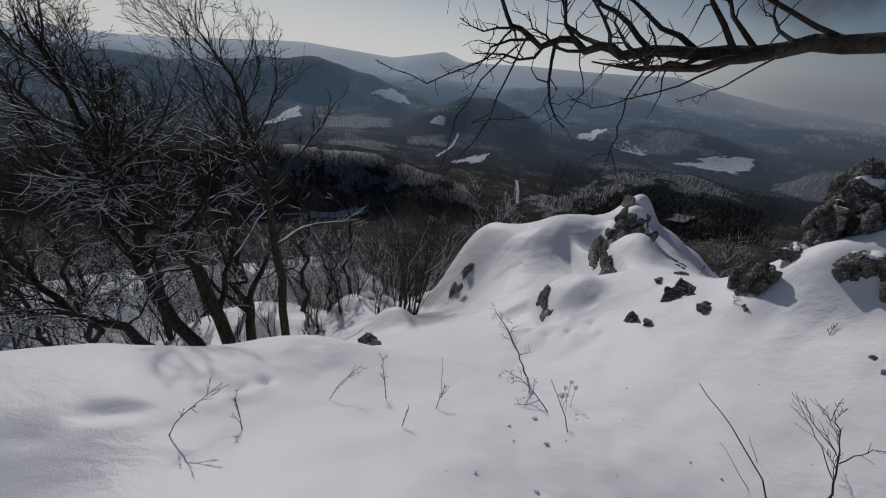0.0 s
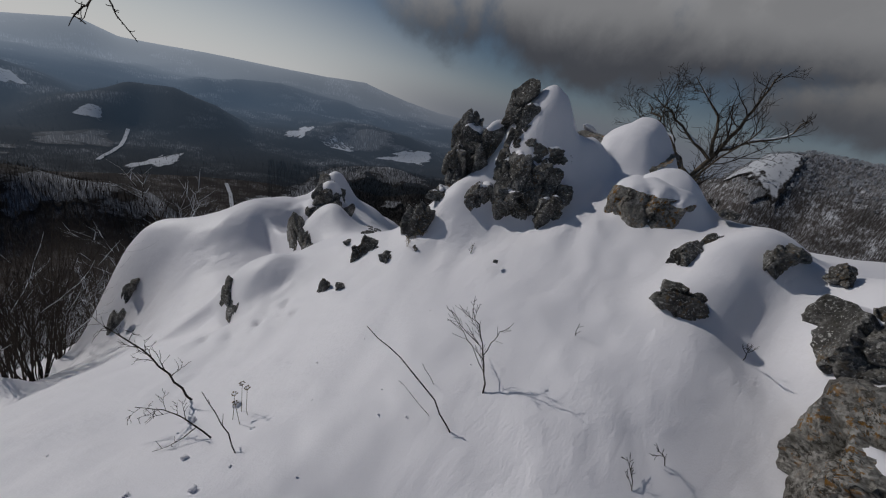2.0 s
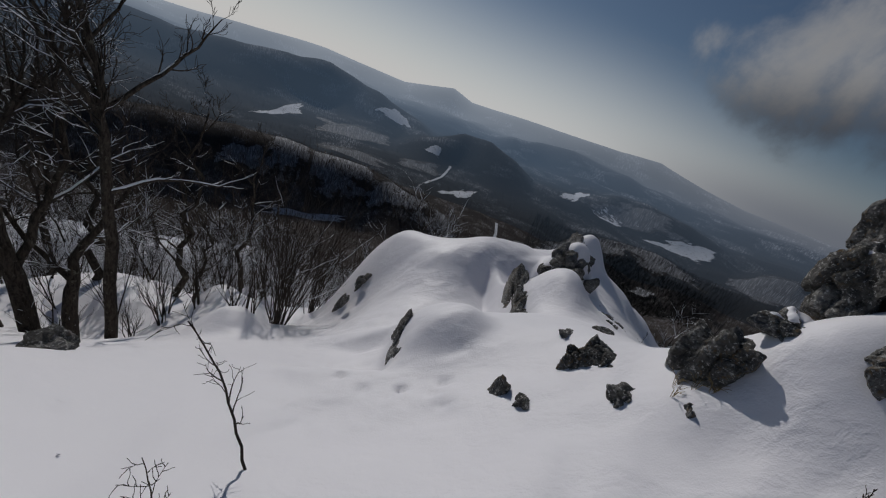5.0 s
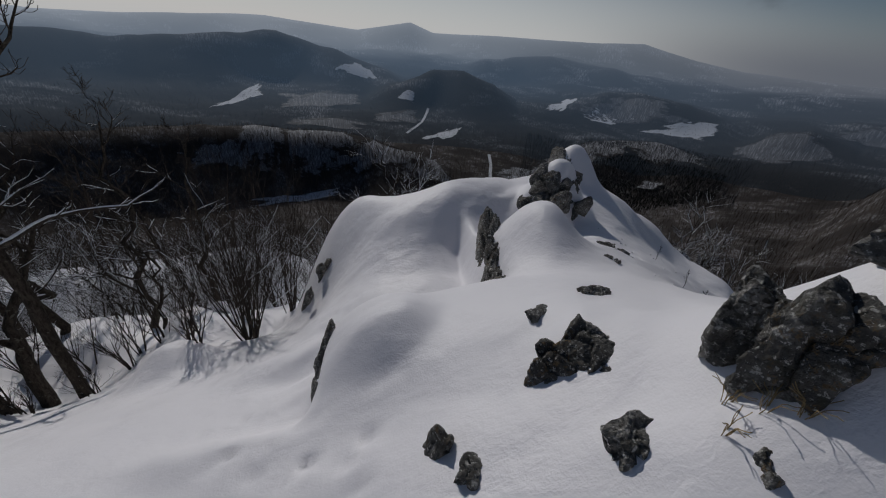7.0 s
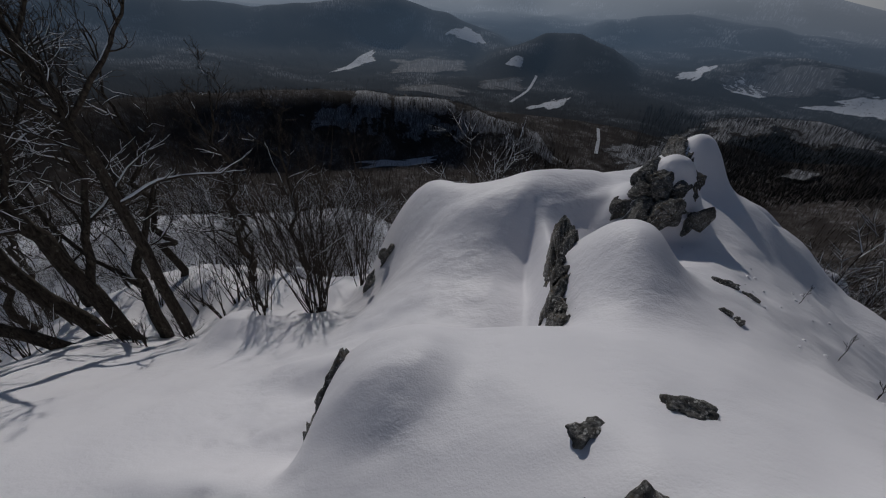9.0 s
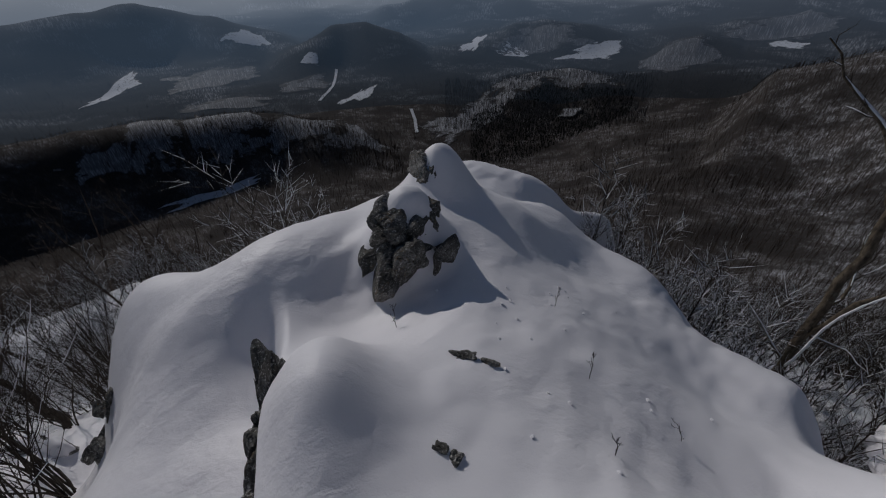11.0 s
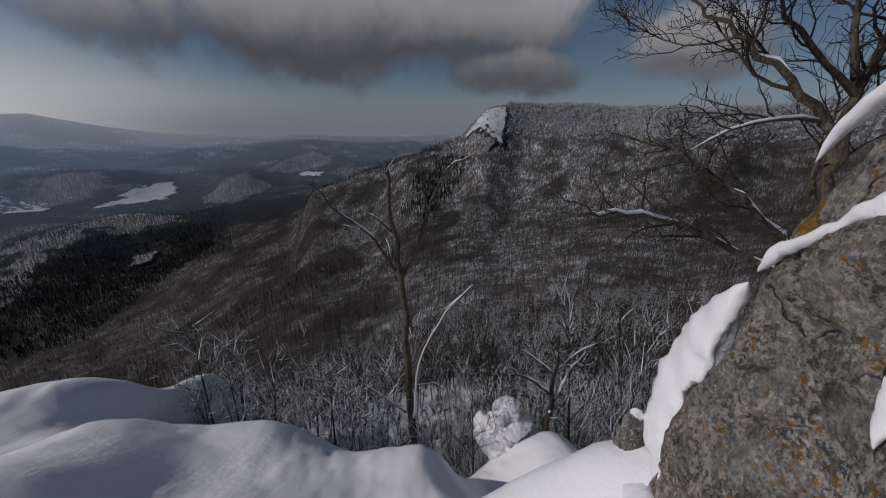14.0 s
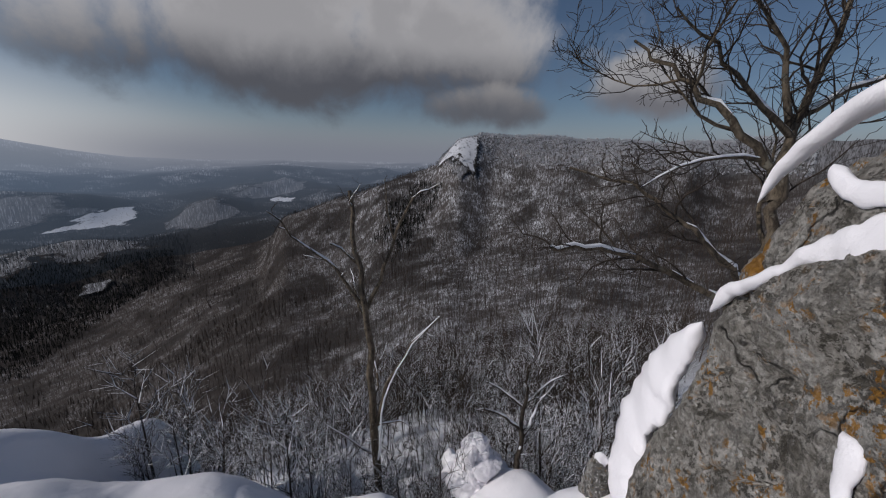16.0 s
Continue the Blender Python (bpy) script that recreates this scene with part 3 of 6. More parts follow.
# each ridge: distance, depth of its near flank, and its skyline as bearing: elevation in degrees
RIDGES = (
    (520, 110, {-80: -12.5, -45: -13, -22: -12.9, -16: -13.6, -7: -14.4, 2: -16.6, 8: -19.2, 12: -22}),
    (790, 160, {12: -17, 20: -14.2, 25: -12.6, 30: -11.5, 36: -10.6, 44: -10.7, 52: -9.7, 62: -9, 72: -11}),
    (1180, 220, {-8: -10, -1: -6.6, 4: -5, 8.6: -4.4, 13: -5.5, 17: -7.8, 22: -11}),
    (1310, 200, {17: -9.5, 24: -6.1, 28: -4.9, 32: -4.3, 38: -5, 44: -6.1, 50: -7.2, 56: -9}),
    (1120, 170, {43: -9, 47: -6.5, 50.3: -5.8, 54: -6.6, 60: -9}),
    (1500, 210, {47: -6, 53: -3.7, 58.8: -3, 63: -3.5, 70: -5.5}),
    (1450, 260, {-70: -1.5, -45: -2.6, -30: -3, -20: -2.2, -16: -1.5, -11: -2.8, -4: -4.6, 4: -7}),
    (1900, 320, {4: -4.2, 12: -2.4, 20: -1.5, 30: -2.2, 40: -2.7, 50: -1.7, 60: -1.2, 72: -1.6, 85: -2}),
    (2400, 360, {-75: -0.3, -45: -1.6, -30: -0.7, -17: 0, -6: -0.5, 0.9: 1, 4: 0.1, 9: 0.3, 20: 0.6, 26: 0.75, 31: 1.4, 33: 1.0, 37: 0.2, 42: -0.5, 50: -0.75, 70: -0.45, 95: -0.5, 140: 0}),
    (470, 210, {54: -10, 58: -8.9, 62: -7.6, 66: -6.1, 70: -4.7, 74: -3.2, 78: -1.7, 80.5: -0.6, 82: 1.2, 84: 2.9, 87: 3.8, 95: 3.8, 105: 3.0, 112: 2.5, 120: 3.3, 130: 3.2, 150: 2}),
)


def valley(x, y):
    dx, dy = x - HUB[0], y - HUB[1]
    r = np.hypot(dx, dy) + 1e-6
    az = np.degrees(np.arctan2(dx, dy))
    keys = sorted(FALL)
    logr, logs = np.log(np.clip(r, 12, 2500)), np.log(STEPS)
    rows = np.stack([np.interp(logr, logs, FALL[k]) for k in keys])
    pos = np.interp(az, keys, np.arange(len(keys)))
    low = np.clip(pos.astype(int), 0, len(keys) - 2)
    t = pos - low
    t = t * t * (3 - 2 * t)
    z = np.take_along_axis(rows, low[None], 0)[0] * (1 - t) + np.take_along_axis(rows, low[None] + 1, 0)[0] * t
    z = z + fractal(x / 75, y / 75, 4, 5) * 4.5 * ease(r, 50, 300) + fractal(x / 360, y / 360, 3, 9) * 28 * ease(r, 250, 800)
    z = z + 7 * np.exp(-((az - 77.0) / 4.5) ** 2) * ease(r, 200, 380) * (1 - ease(r, 420, 480)) - 9 * np.exp(-((az - 84.5) / 4.0) ** 2) * ease(r, 200, 360) * (1 - ease(r, 380, 460))
    for dist, flank, line in RIDGES:
        wob = 1 + 0.10 * value_noise(az / 6, az * 0, int(dist))
        elev = np.interp(az, list(line), list(line.values())) + 0.35 * value_noise(az / 2.2, az * 0 + 3, int(dist)) * (dist < 2000) + 0.6 * value_noise(az / 6.5, az * 0 + 7, int(dist)) * (dist > 1000)
        top = dist * np.tan(np.radians(elev)) + 1.0
        inside = ease(az, min(line), min(line) + 5) * (1 - ease(az, max(line) - 5, max(line)))
        d = r - dist * wob
        side = np.where(d < 0, ease(d, -flank, 0), 1 - ease(d, 0, flank * 1.6))
        rise = np.maximum(top - z, 0) * inside
        z = z + rise * side
    return z


def height(x, y):
    """The ground everywhere."""
    x, y = np.asarray(x, float), np.asarray(y, float)
    r = np.hypot(x - HUB[0], y - HUB[1])
    near = crest(x, y) + drifts(x, y) + spur(x, y) + 0.08 * fractal(x / 0.9, y / 0.9, 3, 3) + 0.13 * fractal(x / 2.6, y / 2.6, 2, 21)
    near = near + 0.042 * fractal((x + 0.5 * y) / 0.55, (y - 0.5 * x) / 0.22, 3, 41) * ease(fractal(x / 1.9, y / 1.9, 2, 43), -0.1, 0.35)
    k = ease(r, 11, 26)
    return near * (1 - k) + np.where(k > 0, valley(x, y), 0) * k


def ground_z(x, y):
    return float(height(np.array([x]), np.array([y]))[0])


# ---- ground ----
xs = np.concatenate([np.arange(-11.0, -1.5, 0.09), np.arange(-1.5, 7.0, 0.042), np.arange(7.0, 15.01, 0.075)])
ys = np.concatenate([np.arange(-7.0, 0.6, 0.09), np.arange(0.6, 9.0, 0.045), np.arange(9.0, 20.01, 0.08)])
gx, gy = np.meshgrid(xs, ys, indexing="ij")
gz = height(gx, gy)
gz = gz + 0.014 * fractal(gx / 0.17, gy / 0.17, 2, 31) + 0.022 * fractal((gx + 0.4 * gy) / 0.5, (gy - 0.4 * gx) / 0.24, 2, 32) * ease(fractal(gx / 1.3, gy / 1.3, 2, 33), 0.0, 0.4)
for px, py, r, deep in ((1.27, 5.16, 0.06, 0.04), (1.40, 4.89, 0.06, 0.04), (1.65, 5.04, 0.06, 0.04), (1.82, 4.64, 0.05, 0.03), (1.82, 4.80, 0.05, 0.03), (1.85, 4.47, 0.06, 0.04), (2.10, 4.47, 0.05, 0.03), (2.08, 4.27, 0.05, 0.03), (2.28, 4.17, 0.05, 0.03), (2.38, 4.28, 0.08, 0.06), (2.72, 4.33, 0.08, 0.06), (2.62, 4.20, 0.07, 0.04), (2.71, 4.04, 0.07, 0.04), (1.75, 3.96, 0.05, 0.03), (-1.93, 1.69, 0.11, 0.06), (-1.78, 1.75, 0.10, 0.07), (-1.45, 2.06, 0.10, 0.04), (-1.30, 2.25, 0.11, 0.06), (-1.20, 2.42, 0.11, 0.08), (-2.12, 1.47, 0.10, 0.03), (-1.25, 1.43, 0.08, 0.03)):
    gz = gz - deep * np.exp(-((gx - px) ** 2 + (gy - py) ** 2) / (r * 0.6) ** 2) + 0.3 * deep * np.exp(-((gx - px - 0.4 * r) ** 2 + (gy - py + r) ** 2) / (r * 0.7) ** 2)
edge = np.maximum.reduce([-9.5 - gx, gx - 13.5, -5.5 - gy, gy - 18.5])
gz = gz - 0.5 * ease(edge, 0, 1.5)
ground = part("ground", np.stack([gx, gy, gz], -1).reshape(-1, 3), grid_faces(len(xs), len(ys)), SNOW)
tagged(ground, "wind-packed white snow over a steep rocky crest", "ground", kind="structure")


def polar_sheet(name, radii, bearings, mat, label, drop=0.0):
    rr, aa = np.meshgrid(radii, np.radians(bearings), indexing="ij")
    px, py = HUB[0] + rr * np.sin(aa), HUB[1] + rr * np.cos(aa)
    pz = height(px, py) - drop * (1 - ease(rr, 14, 24))
    ob = part(name, np.stack([px, py, pz], -1).reshape(-1, 3), grid_faces(len(radii), len(bearings))[:, ::-1], mat)
    return tagged(ob, label, "landscape", kind="structure")


BEARINGS = np.concatenate([np.arange(-180, -62, 3.0), np.arange(-62, 132, 0.36), np.arange(132, 180.1, 3.0)])
FAR_FROM = 700.0
polar_sheet("valley_ground", np.geomspace(7.5, FAR_FROM, 185), BEARINGS, FLOOR, "snowy valley floor and slopes under leafless woods", 0.35)
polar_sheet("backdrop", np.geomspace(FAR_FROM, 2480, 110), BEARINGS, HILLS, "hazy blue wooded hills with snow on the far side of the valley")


def from_bearing(az, elev, fallback=1000.0):
    """The place on the ground that is seen from the crest at a bearing and elevation."""
    r = np.geomspace(30, 2450, 900)
    x, y = HUB[0] + r * math.sin(radians(az)), HUB[1] + r * math.cos(radians(az))
    seen = np.degrees(np.arctan2(height(x, y) - 1.0, r))
    hit = np.nonzero(seen >= elev)[0]
    k = hit[0] if len(hit) else np.argmin(abs(r - fallback))
    return x[k], y[k]


def meadow(name, corners, label, mat=FARFIELD, lift=0.8, n=72):
    """An open snowfield with a ragged border, draped on the ground between four seen corners."""
    c = [np.array(from_bearing(*p)) for p in corners]
    u, v = np.meshgrid(np.linspace(-0.15, 1.15, n), np.linspace(-0.15, 1.15, n), indexing="ij")
    p = (c[0] * ((1 - u) * (1 - v))[..., None] + c[1] * (u * (1 - v))[..., None] + c[2] * (u * v)[..., None] + c[3] * ((1 - u) * v)[..., None])
    size = np.linalg.norm(c[0] - c[2])
    z = height(p[..., 0], p[..., 1]) + lift
    inside = 1 - np.maximum(abs(2 * u - 1), abs(2 * v - 1)) ** 1.5 + 0.75 * fractal(u * 4 + size, v * 4, 5, 4) + 0.15 * value_noise(u * 31 + size, v * 27, 6)
    f = grid_faces(n, n)
    keep = inside.ravel()[f].mean(1) > 0.0
    used, faces = np.unique(f[keep], return_inverse=True)
    ob = part(name, np.concatenate([p, z[..., None]], -1).reshape(-1, 3)[used], faces.reshape(-1, 4), mat)
    ob.data.attributes.new("open", "FLOAT", "POINT").data.foreach_set("value", np.clip(inside.ravel()[used], 0, 1).astype(np.float32))
    return tagged(ob, label, "snowfield", "open fields in the valley", "structure")


def track(name, line, width, label, mat=FARFIELD, lift=1.2):
    pts = np.array([from_bearing(*p) for p in line])
    t = np.linspace(0, len(pts) - 1, 30)
    p = np.stack([np.interp(t, np.arange(len(pts)), pts[:, k]) for k in range(2)], 1)
    d = np.gradient(p, axis=0)
    nrm = np.stack([-d[:, 1], d[:, 0]], 1) / (np.linalg.norm(d, axis=1)[:, None] + 1e-9)
    both = np.stack([p - nrm * width / 2, p + nrm * width / 2], 1)
    z = height(both[..., 0], both[..., 1]) + lift
    ob = part(name, np.concatenate([both, z[..., None]], -1).reshape(-1, 3), grid_faces(30, 2), mat)
    ob.data.attributes.new("open", "FLOAT", "POINT").data.foreach_set("value", np.ones(60, np.float32))
    return tagged(ob, label, "forest road", kind="structure")


# ---- rocks ----
def icosphere(sub):
    bm = bmesh.new()
    bmesh.ops.create_icosphere(bm, subdivisions=sub, radius=1.0)
    v = np.array([p.co[:] for p in bm.verts])
    f = np.array([[p.index for p in q.verts] for q in bm.faces])
    bm.free()
    return v, f


SPHERES = {k: icosphere(k) for k in (3, 4, 5, 6)}


def vertex_normals(v, f):
    n = np.cross(v[f[:, 1]] - v[f[:, 0]], v[f[:, 2]] - v[f[:, 0]])
    out = np.zeros_like(v)
    for k in range(3):
        np.add.at(out, f[:, k], n)
    return out / (np.linalg.norm(out, axis=1)[:, None] + 1e-12)


def rock_shape(size, turn, seed, sub=4, cuts=13, rough=0.10, faces=(), keep=(0.62, 0.95), blocks=16, boxy=True):
    """A weathered limestone block: random break planes, then joint blocks, cracks and grain. faces: planes (normal, distance) that it must have."""
    rng = np.random.default_rng(seed)
    d, f = SPHERES[sub]
    nrm = rng.normal(size=(cuts, 3))
    nrm /= np.linalg.norm(nrm, axis=1)[:, None]
    off = rng.uniform(*keep, cuts)
    box = np.concatenate([np.eye(3), -np.eye(3)]) + rng.normal(size=(6, 3)) * 0.22
    nrm = np.vstack([nrm, box / np.linalg.norm(box, axis=1)[:, None]])
    off = np.append(off, rng.uniform(0.66, 0.84, 6) if boxy else np.full(6, 0.98))
    for n, o in faces:
        nrm = np.vstack([nrm, np.array(n) / np.linalg.norm(n)])
        off = np.append(off, o)
    dots = d @ nrm.T
    r = np.where(dots > 0.05, off / np.maximum(dots, 0.05), 9.0)
    r = np.minimum(-np.log(np.exp(-70 * np.minimum(r, 3)).sum(1)) / 70, 1.2)
    v = d * r[:, None]
    # joint blocks: each cell of an uneven net stands proud or back, with open cracks between
    mean = float(np.mean(size))
    shift = Vector((seed * 3.7, seed * 1.3, seed * 2.1))
    q = v * np.array(size) / mean
    warp = np.array([noise.noise_vector(Vector(p) * 1.9 + shift) for p in q])
    q = (q + 0.20 * warp) * np.array([1.0, 1.0, 0.62])
    cells = d[rng.choice(len(d), blocks, replace=False)] * rng.uniform(0.8, 1.05, (blocks, 1)) * np.array(size) / mean * np.array([1.0, 1.0, 0.62])
    gap = np.linalg.norm(q[:, None] - cells[None], axis=2)
    order = np.argsort(gap, axis=1)[:, :2]
    first, second = np.take_along_axis(gap, order, 1).T
    tilt = rng.normal(size=(blocks, 3)) * 1.1
    level = rng.uniform(-0.8, 0.6, blocks)[order[:, 0]] + ((q - cells[order[:, 0]]) * tilt[order[:, 0]]).sum(1)
    crack = np.exp(-((second - first) / 0.055) ** 2)
    disp = np.empty(len(v))
    for k, p in enumerate(v * np.array(size)):
        h = Vector(p) + shift
        a = noise.ridged_multi_fractal(h * (1.8 / mean), 0.9, 2.1, 5, 1.0, 2.0) - 1.0
        c = noise.noise(h * (5.0 / mean)) + 0.6 * noise.noise(h * (12 / mean)) + 0.45 * noise.noise(h * (27 / mean))
        disp[k] = 0.30 * a + 0.34 * c
    v = v + d * (rough * (disp + 1.3 * level - 0.9 * crack))[:, None]
    v = v * np.array(size) * 1.12
    m = np.array(Euler([radians(a) for a in turn]).to_matrix())
    return v @ m.T, f


def snow_cap(v, f, thick, seed, start=0.45, end=0.8):
    """A rounded pillow of snow on the upward sides of a rock."""
    n = vertex_normals(v, f)
    for _ in range(3):
        acc, cnt = np.zeros_like(n), np.zeros(len(n))
        for a, b in ((0, 1), (1, 2), (2, 0)):
            np.add.at(acc, f[:, a], n[f[:, b]])
            np.add.at(cnt, f[:, a], 1)
        n = acc / cnt[:, None] * 0.7 + n * 0.3
    patch = np.array([noise.noise(Vector(p) * 3.0 + Vector((seed, 0, 0))) for p in v])
    k = ease(n[:, 2] + 0.22 * patch, start, end)
    keep = (k[f] > 0.03).any(1)
    up = n * 0.5 + np.array([0, 0, 0.6])
    top = v + up * ((k ** 0.6) * thick - 0.012)[:, None]
    for _ in range(5):
        acc, cnt = np.zeros_like(top), np.zeros(len(top))
        for a, b in ((0, 1), (1, 2), (2, 0), (1, 0), (2, 1), (0, 2)):
            np.add.at(acc, f[:, a], top[f[:, b]])
            np.add.at(cnt, f[:, a], 1)
        top = top + (acc / cnt[:, None] - top) * (0.75 * k)[:, None]
    top = top + np.array([0, 0, 0.25 * thick]) * k[:, None]
    used, faces = np.unique(f[keep], return_inverse=True)
    return top[used], faces.reshape(-1, 3)


def rock(label, at, size, turn=(0, 0, 0), seed=1, sub=4, cuts=13, rough=0.10, cap=0.0, faces=(), start=0.45, end=0.8, name="rock", group="limestone rocks on the crest", keep=(0.62, 0.95), blocks=16, mat=ROCK):
    v, f = rock_shape(size, turn, seed, sub, cuts, rough, faces, keep, blocks)
    ob = part(name, v, f, mat, at=at, smooth=sub > 5)
    tagged(ob, label, "rock", group)
    if cap > 0:
        cv, cf = snow_cap(v, f, cap, seed, start, end)
        if len(cf):
            tagged(part("snow_cap", cv, cf, SNOW, ob, "soft white snow cap"), kind="stuff")
    return ob


# tower: joined crags
tower = rock("craggy grey limestone tower with snow on its ledges", (5.15, 3.88, 0.56), (0.36, 0.36, 0.52), (0, 14, 20), 11, 5, 10, 0.17, 0.05, start=0.5, end=0.85)
for at, size, turn, seed in (
    ((5.03, 4.08, 0.74), (0.13, 0.15, 0.36), (0, 10, 0), 12),
    ((4.91, 4.00, 0.28), (0.24, 0.22, 0.32), (0, 8, 30), 13),
    ((5.43, 3.58, 1.30), (0.15, 0.16, 0.36), (0, 14, 10), 14),
    ((5.50, 3.28, 1.05), (0.24, 0.24, 0.26), (0, 24, 30), 92),
    ((5.48, 3.11, 0.88), (0.24, 0.26, 0.16), (0, 30, 10), 93),
    ((5.48, 2.93, 0.70), (0.22, 0.24, 0.14), (0, 30, 40), 94),
    ((4.87, 3.44, 0.05), (0.23, 0.24, 0.21), (0, 10, 60), 95),
    ((5.10, 3.20, 0.34), (0.24, 0.26, 0.42), (6, 12, 10), 15),
    ((5.22, 2.85, 0.30), (0.22, 0.23, 0.42), (10, 8, 30), 16),
    ((5.16, 2.55, 0.08), (0.22, 0.22, 0.30), (0, 8, 40), 17),
    ((5.10, 2.95, 0.08), (0.30, 0.28, 0.24), (0, 0, 0), 18),
    ((5.33, 2.52, 0.32), (0.12, 0.13, 0.18), (0, 16, 20), 99),
    ((4.66, 3.90, -0.08), (0.19, 0.20, 0.14), (0, 0, 30), 19),
    ((5.30, 3.40, 0.72), (0.24, 0.22, 0.36), (0, 18, 20), 102),
):
    v, f = rock_shape(size, turn, seed, 5, 9, 0.16, keep=(0.7, 1.0))
    crag = part("crag", v, f, ROCK, tower, at=Vector(at) - tower.location, smooth=False)
    cv, cf = snow_cap(v, f, 0.035, seed, 0.66, 0.95)
    if len(cf):
        tagged(part("snow_cap", cv, cf, SNOW, crag), kind="stuff")

block = rock("upright dark grey limestone block in the snow", (4.25, 3.80, -0.42), (0.155, 0.15, 0.27), (3, -4, 30), 21, 5, 8, 0.14, keep=(0.8, 1.0))
for at, size, turn, seed in (((4.22, 3.98, -0.48), (0.10, 0.10, 0.20), (0, 6, 10), 121), ((4.02, 3.56, -0.80), (0.06, 0.06, 0.16), (0, 8, 0), 23), ((4.34, 4.30, -0.86), (0.20, 0.11, 0.08), (0, 0, 50), 22)):
    v, f = rock_shape(size, turn, seed, 5, 8, 0.14, keep=(0.8, 1.0))
    part("boulder", v, f, ROCK, block, at=Vector(at) - block.location, smooth=False)
r2 = rock("broken dark limestone block in the snow", (3.87, 4.31, -1.05), (0.17, 0.15, 0.20), (0, 0, 20), 24, 5, 8, 0.14, keep=(0.75, 1.0))
for at, size, turn, seed in (((3.72, 4.29, -1.10), (0.15, 0.14, 0.15), (0, 14, 50), 25), ((4.02, 4.10, -1.04), (0.32, 0.13, 0.13), (0, 12, -46), 26), ((3.85, 4.10, -1.18), (0.07, 0.07, 0.07), (0, 0, 0), 27)):
    v, f = rock_shape(size, turn, seed, 5, 8, 0.14, keep=(0.75, 1.0))
    part("boulder", v, f, ROCK, r2, at=Vector(at) - r2.location, smooth=False)


def low_stone(label, x, y, size, turn, seed, sub=4, lift=-0.05):
    """A stone bedded in the snow."""
    return rock(label, (x, y, ground_z(x, y) + lift * size[2]), size, turn, seed, sub, 8, 0.14, keep=(0.75, 1.0))


low_stone("small dark stone in smooth snow", 3.75, 3.80, (0.11, 0.08, 0.07), (0, 0, 20), 28)
low_stone("narrow dark stone in smooth snow", 3.08, 4.08, (0.06, 0.06, 0.14), (0, 15, 0), 29)
low_stone("small dark stone in smooth snow", 3.20, 3.90, (0.07, 0.06, 0.06), (0, 0, 60), 30)
r3 = rock("steep dark limestone ledge under a snow drift", (2.40, 5.28, -2.18), (0.19, 0.28, 0.36), (0, -6, 8), 31, 5, 8, 0.15, 0.04, start=0.6, end=0.9, keep=(0.75, 1.0))
v, f = rock_shape((0.09, 0.15, 0.28), (0, -8, -6), 32, 5, 8, 0.15, keep=(0.75, 1.0))
part("boulder", v, f, ROCK, r3, at=Vector((2.36, 4.93, -2.14)) - r3.location, smooth=False)
low_stone("small flat dark stone in snow", 3.73, 4.72, (0.08, 0.05, 0.03), (0, 0, 35), 33)
low_stone("thin flat dark stone in snow", 4.15, 4.88, (0.12, 0.06, 0.035), (0, 0, -10), 34)
low_stone("small dark stones breaking through snow", 5.06, 6.14, (0.06, 0.04, 0.035), (0, 0, -30), 35)
low_stone("small dark stone beside another in the snow", 5.13, 6.06, (0.05, 0.035, 0.03), (0, 0, 40), 135)
low_stone("flat dark stone with a little snow", 5.50, 6.86, (0.11, 0.045, 0.04), (0, 0, -25), 36)
low_stone("thin dark stone beside a flat one", 5.66, 6.76, (0.08, 0.035, 0.03), (0, 10, -40), 147)
low_stone("dark stone on the west slope", -0.55, 4.36, (0.20, 0.16, 0.14), (0, 0, 10), 136)
# the three fingers of the spur
finger = rock("grey limestone finger with a steep bare face", (4.05, 6.90, -2.02), (0.16, 0.56, 0.58), (0, -7, -4), 41, 5, 8, 0.17, keep=(0.78, 1.0), blocks=26)
v, f = rock_shape((0.15, 0.34, 0.46), (0, -4, -16), 141, 5, 8, 0.17, keep=(0.78, 1.0))
part("crag", v, f, ROCK, finger, at=Vector((4.08, 6.42, -2.08)) - finger.location, smooth=False)
f2 = rock("split grey limestone finger under thick snow", (5.42, 8.72, -1.84), (0.52, 0.43, 0.48), (14, 0, 20), 42, 5, 9, 0.17, keep=(0.75, 1.0))
v, f = rock_shape((0.16, 0.17, 0.26), (0, 14, 20), 143, 5, 8, 0.17)
part("crag", v, f, ROCK, f2, at=Vector((5.78, 8.42, -2.02)) - f2.location, smooth=False)
rock("snow-capped limestone finger at the end of a spur", (6.28, 10.12, -1.88), (0.32, 0.33, 0.40), (0, 4, 15), 43, 5, 9, 0.17, keep=(0.75, 1.0))
for at, size, turn, seed in (((1.46, 9.02, -3.62), (0.07, 0.12, 0.14), (0, 20, 30), 148), ((1.28, 8.66, -4.0), (0.06, 0.10, 0.16), (0, 20, 0), 149)):
    rock("limestone edge breaking through the flank of a snow mound", at, size, turn, seed, 4)
rock("limestone rib low on the flank of a snow mound", (1.55, 9.20, -3.75), (0.14, 0.30, 0.42), (0, 20, 10), 44, 4)
rock("limestone rib low on the flank of a snow mound", (1.15, 9.05, -4.45), (0.12, 0.25, 0.40), (0, 20, -10), 45, 4)
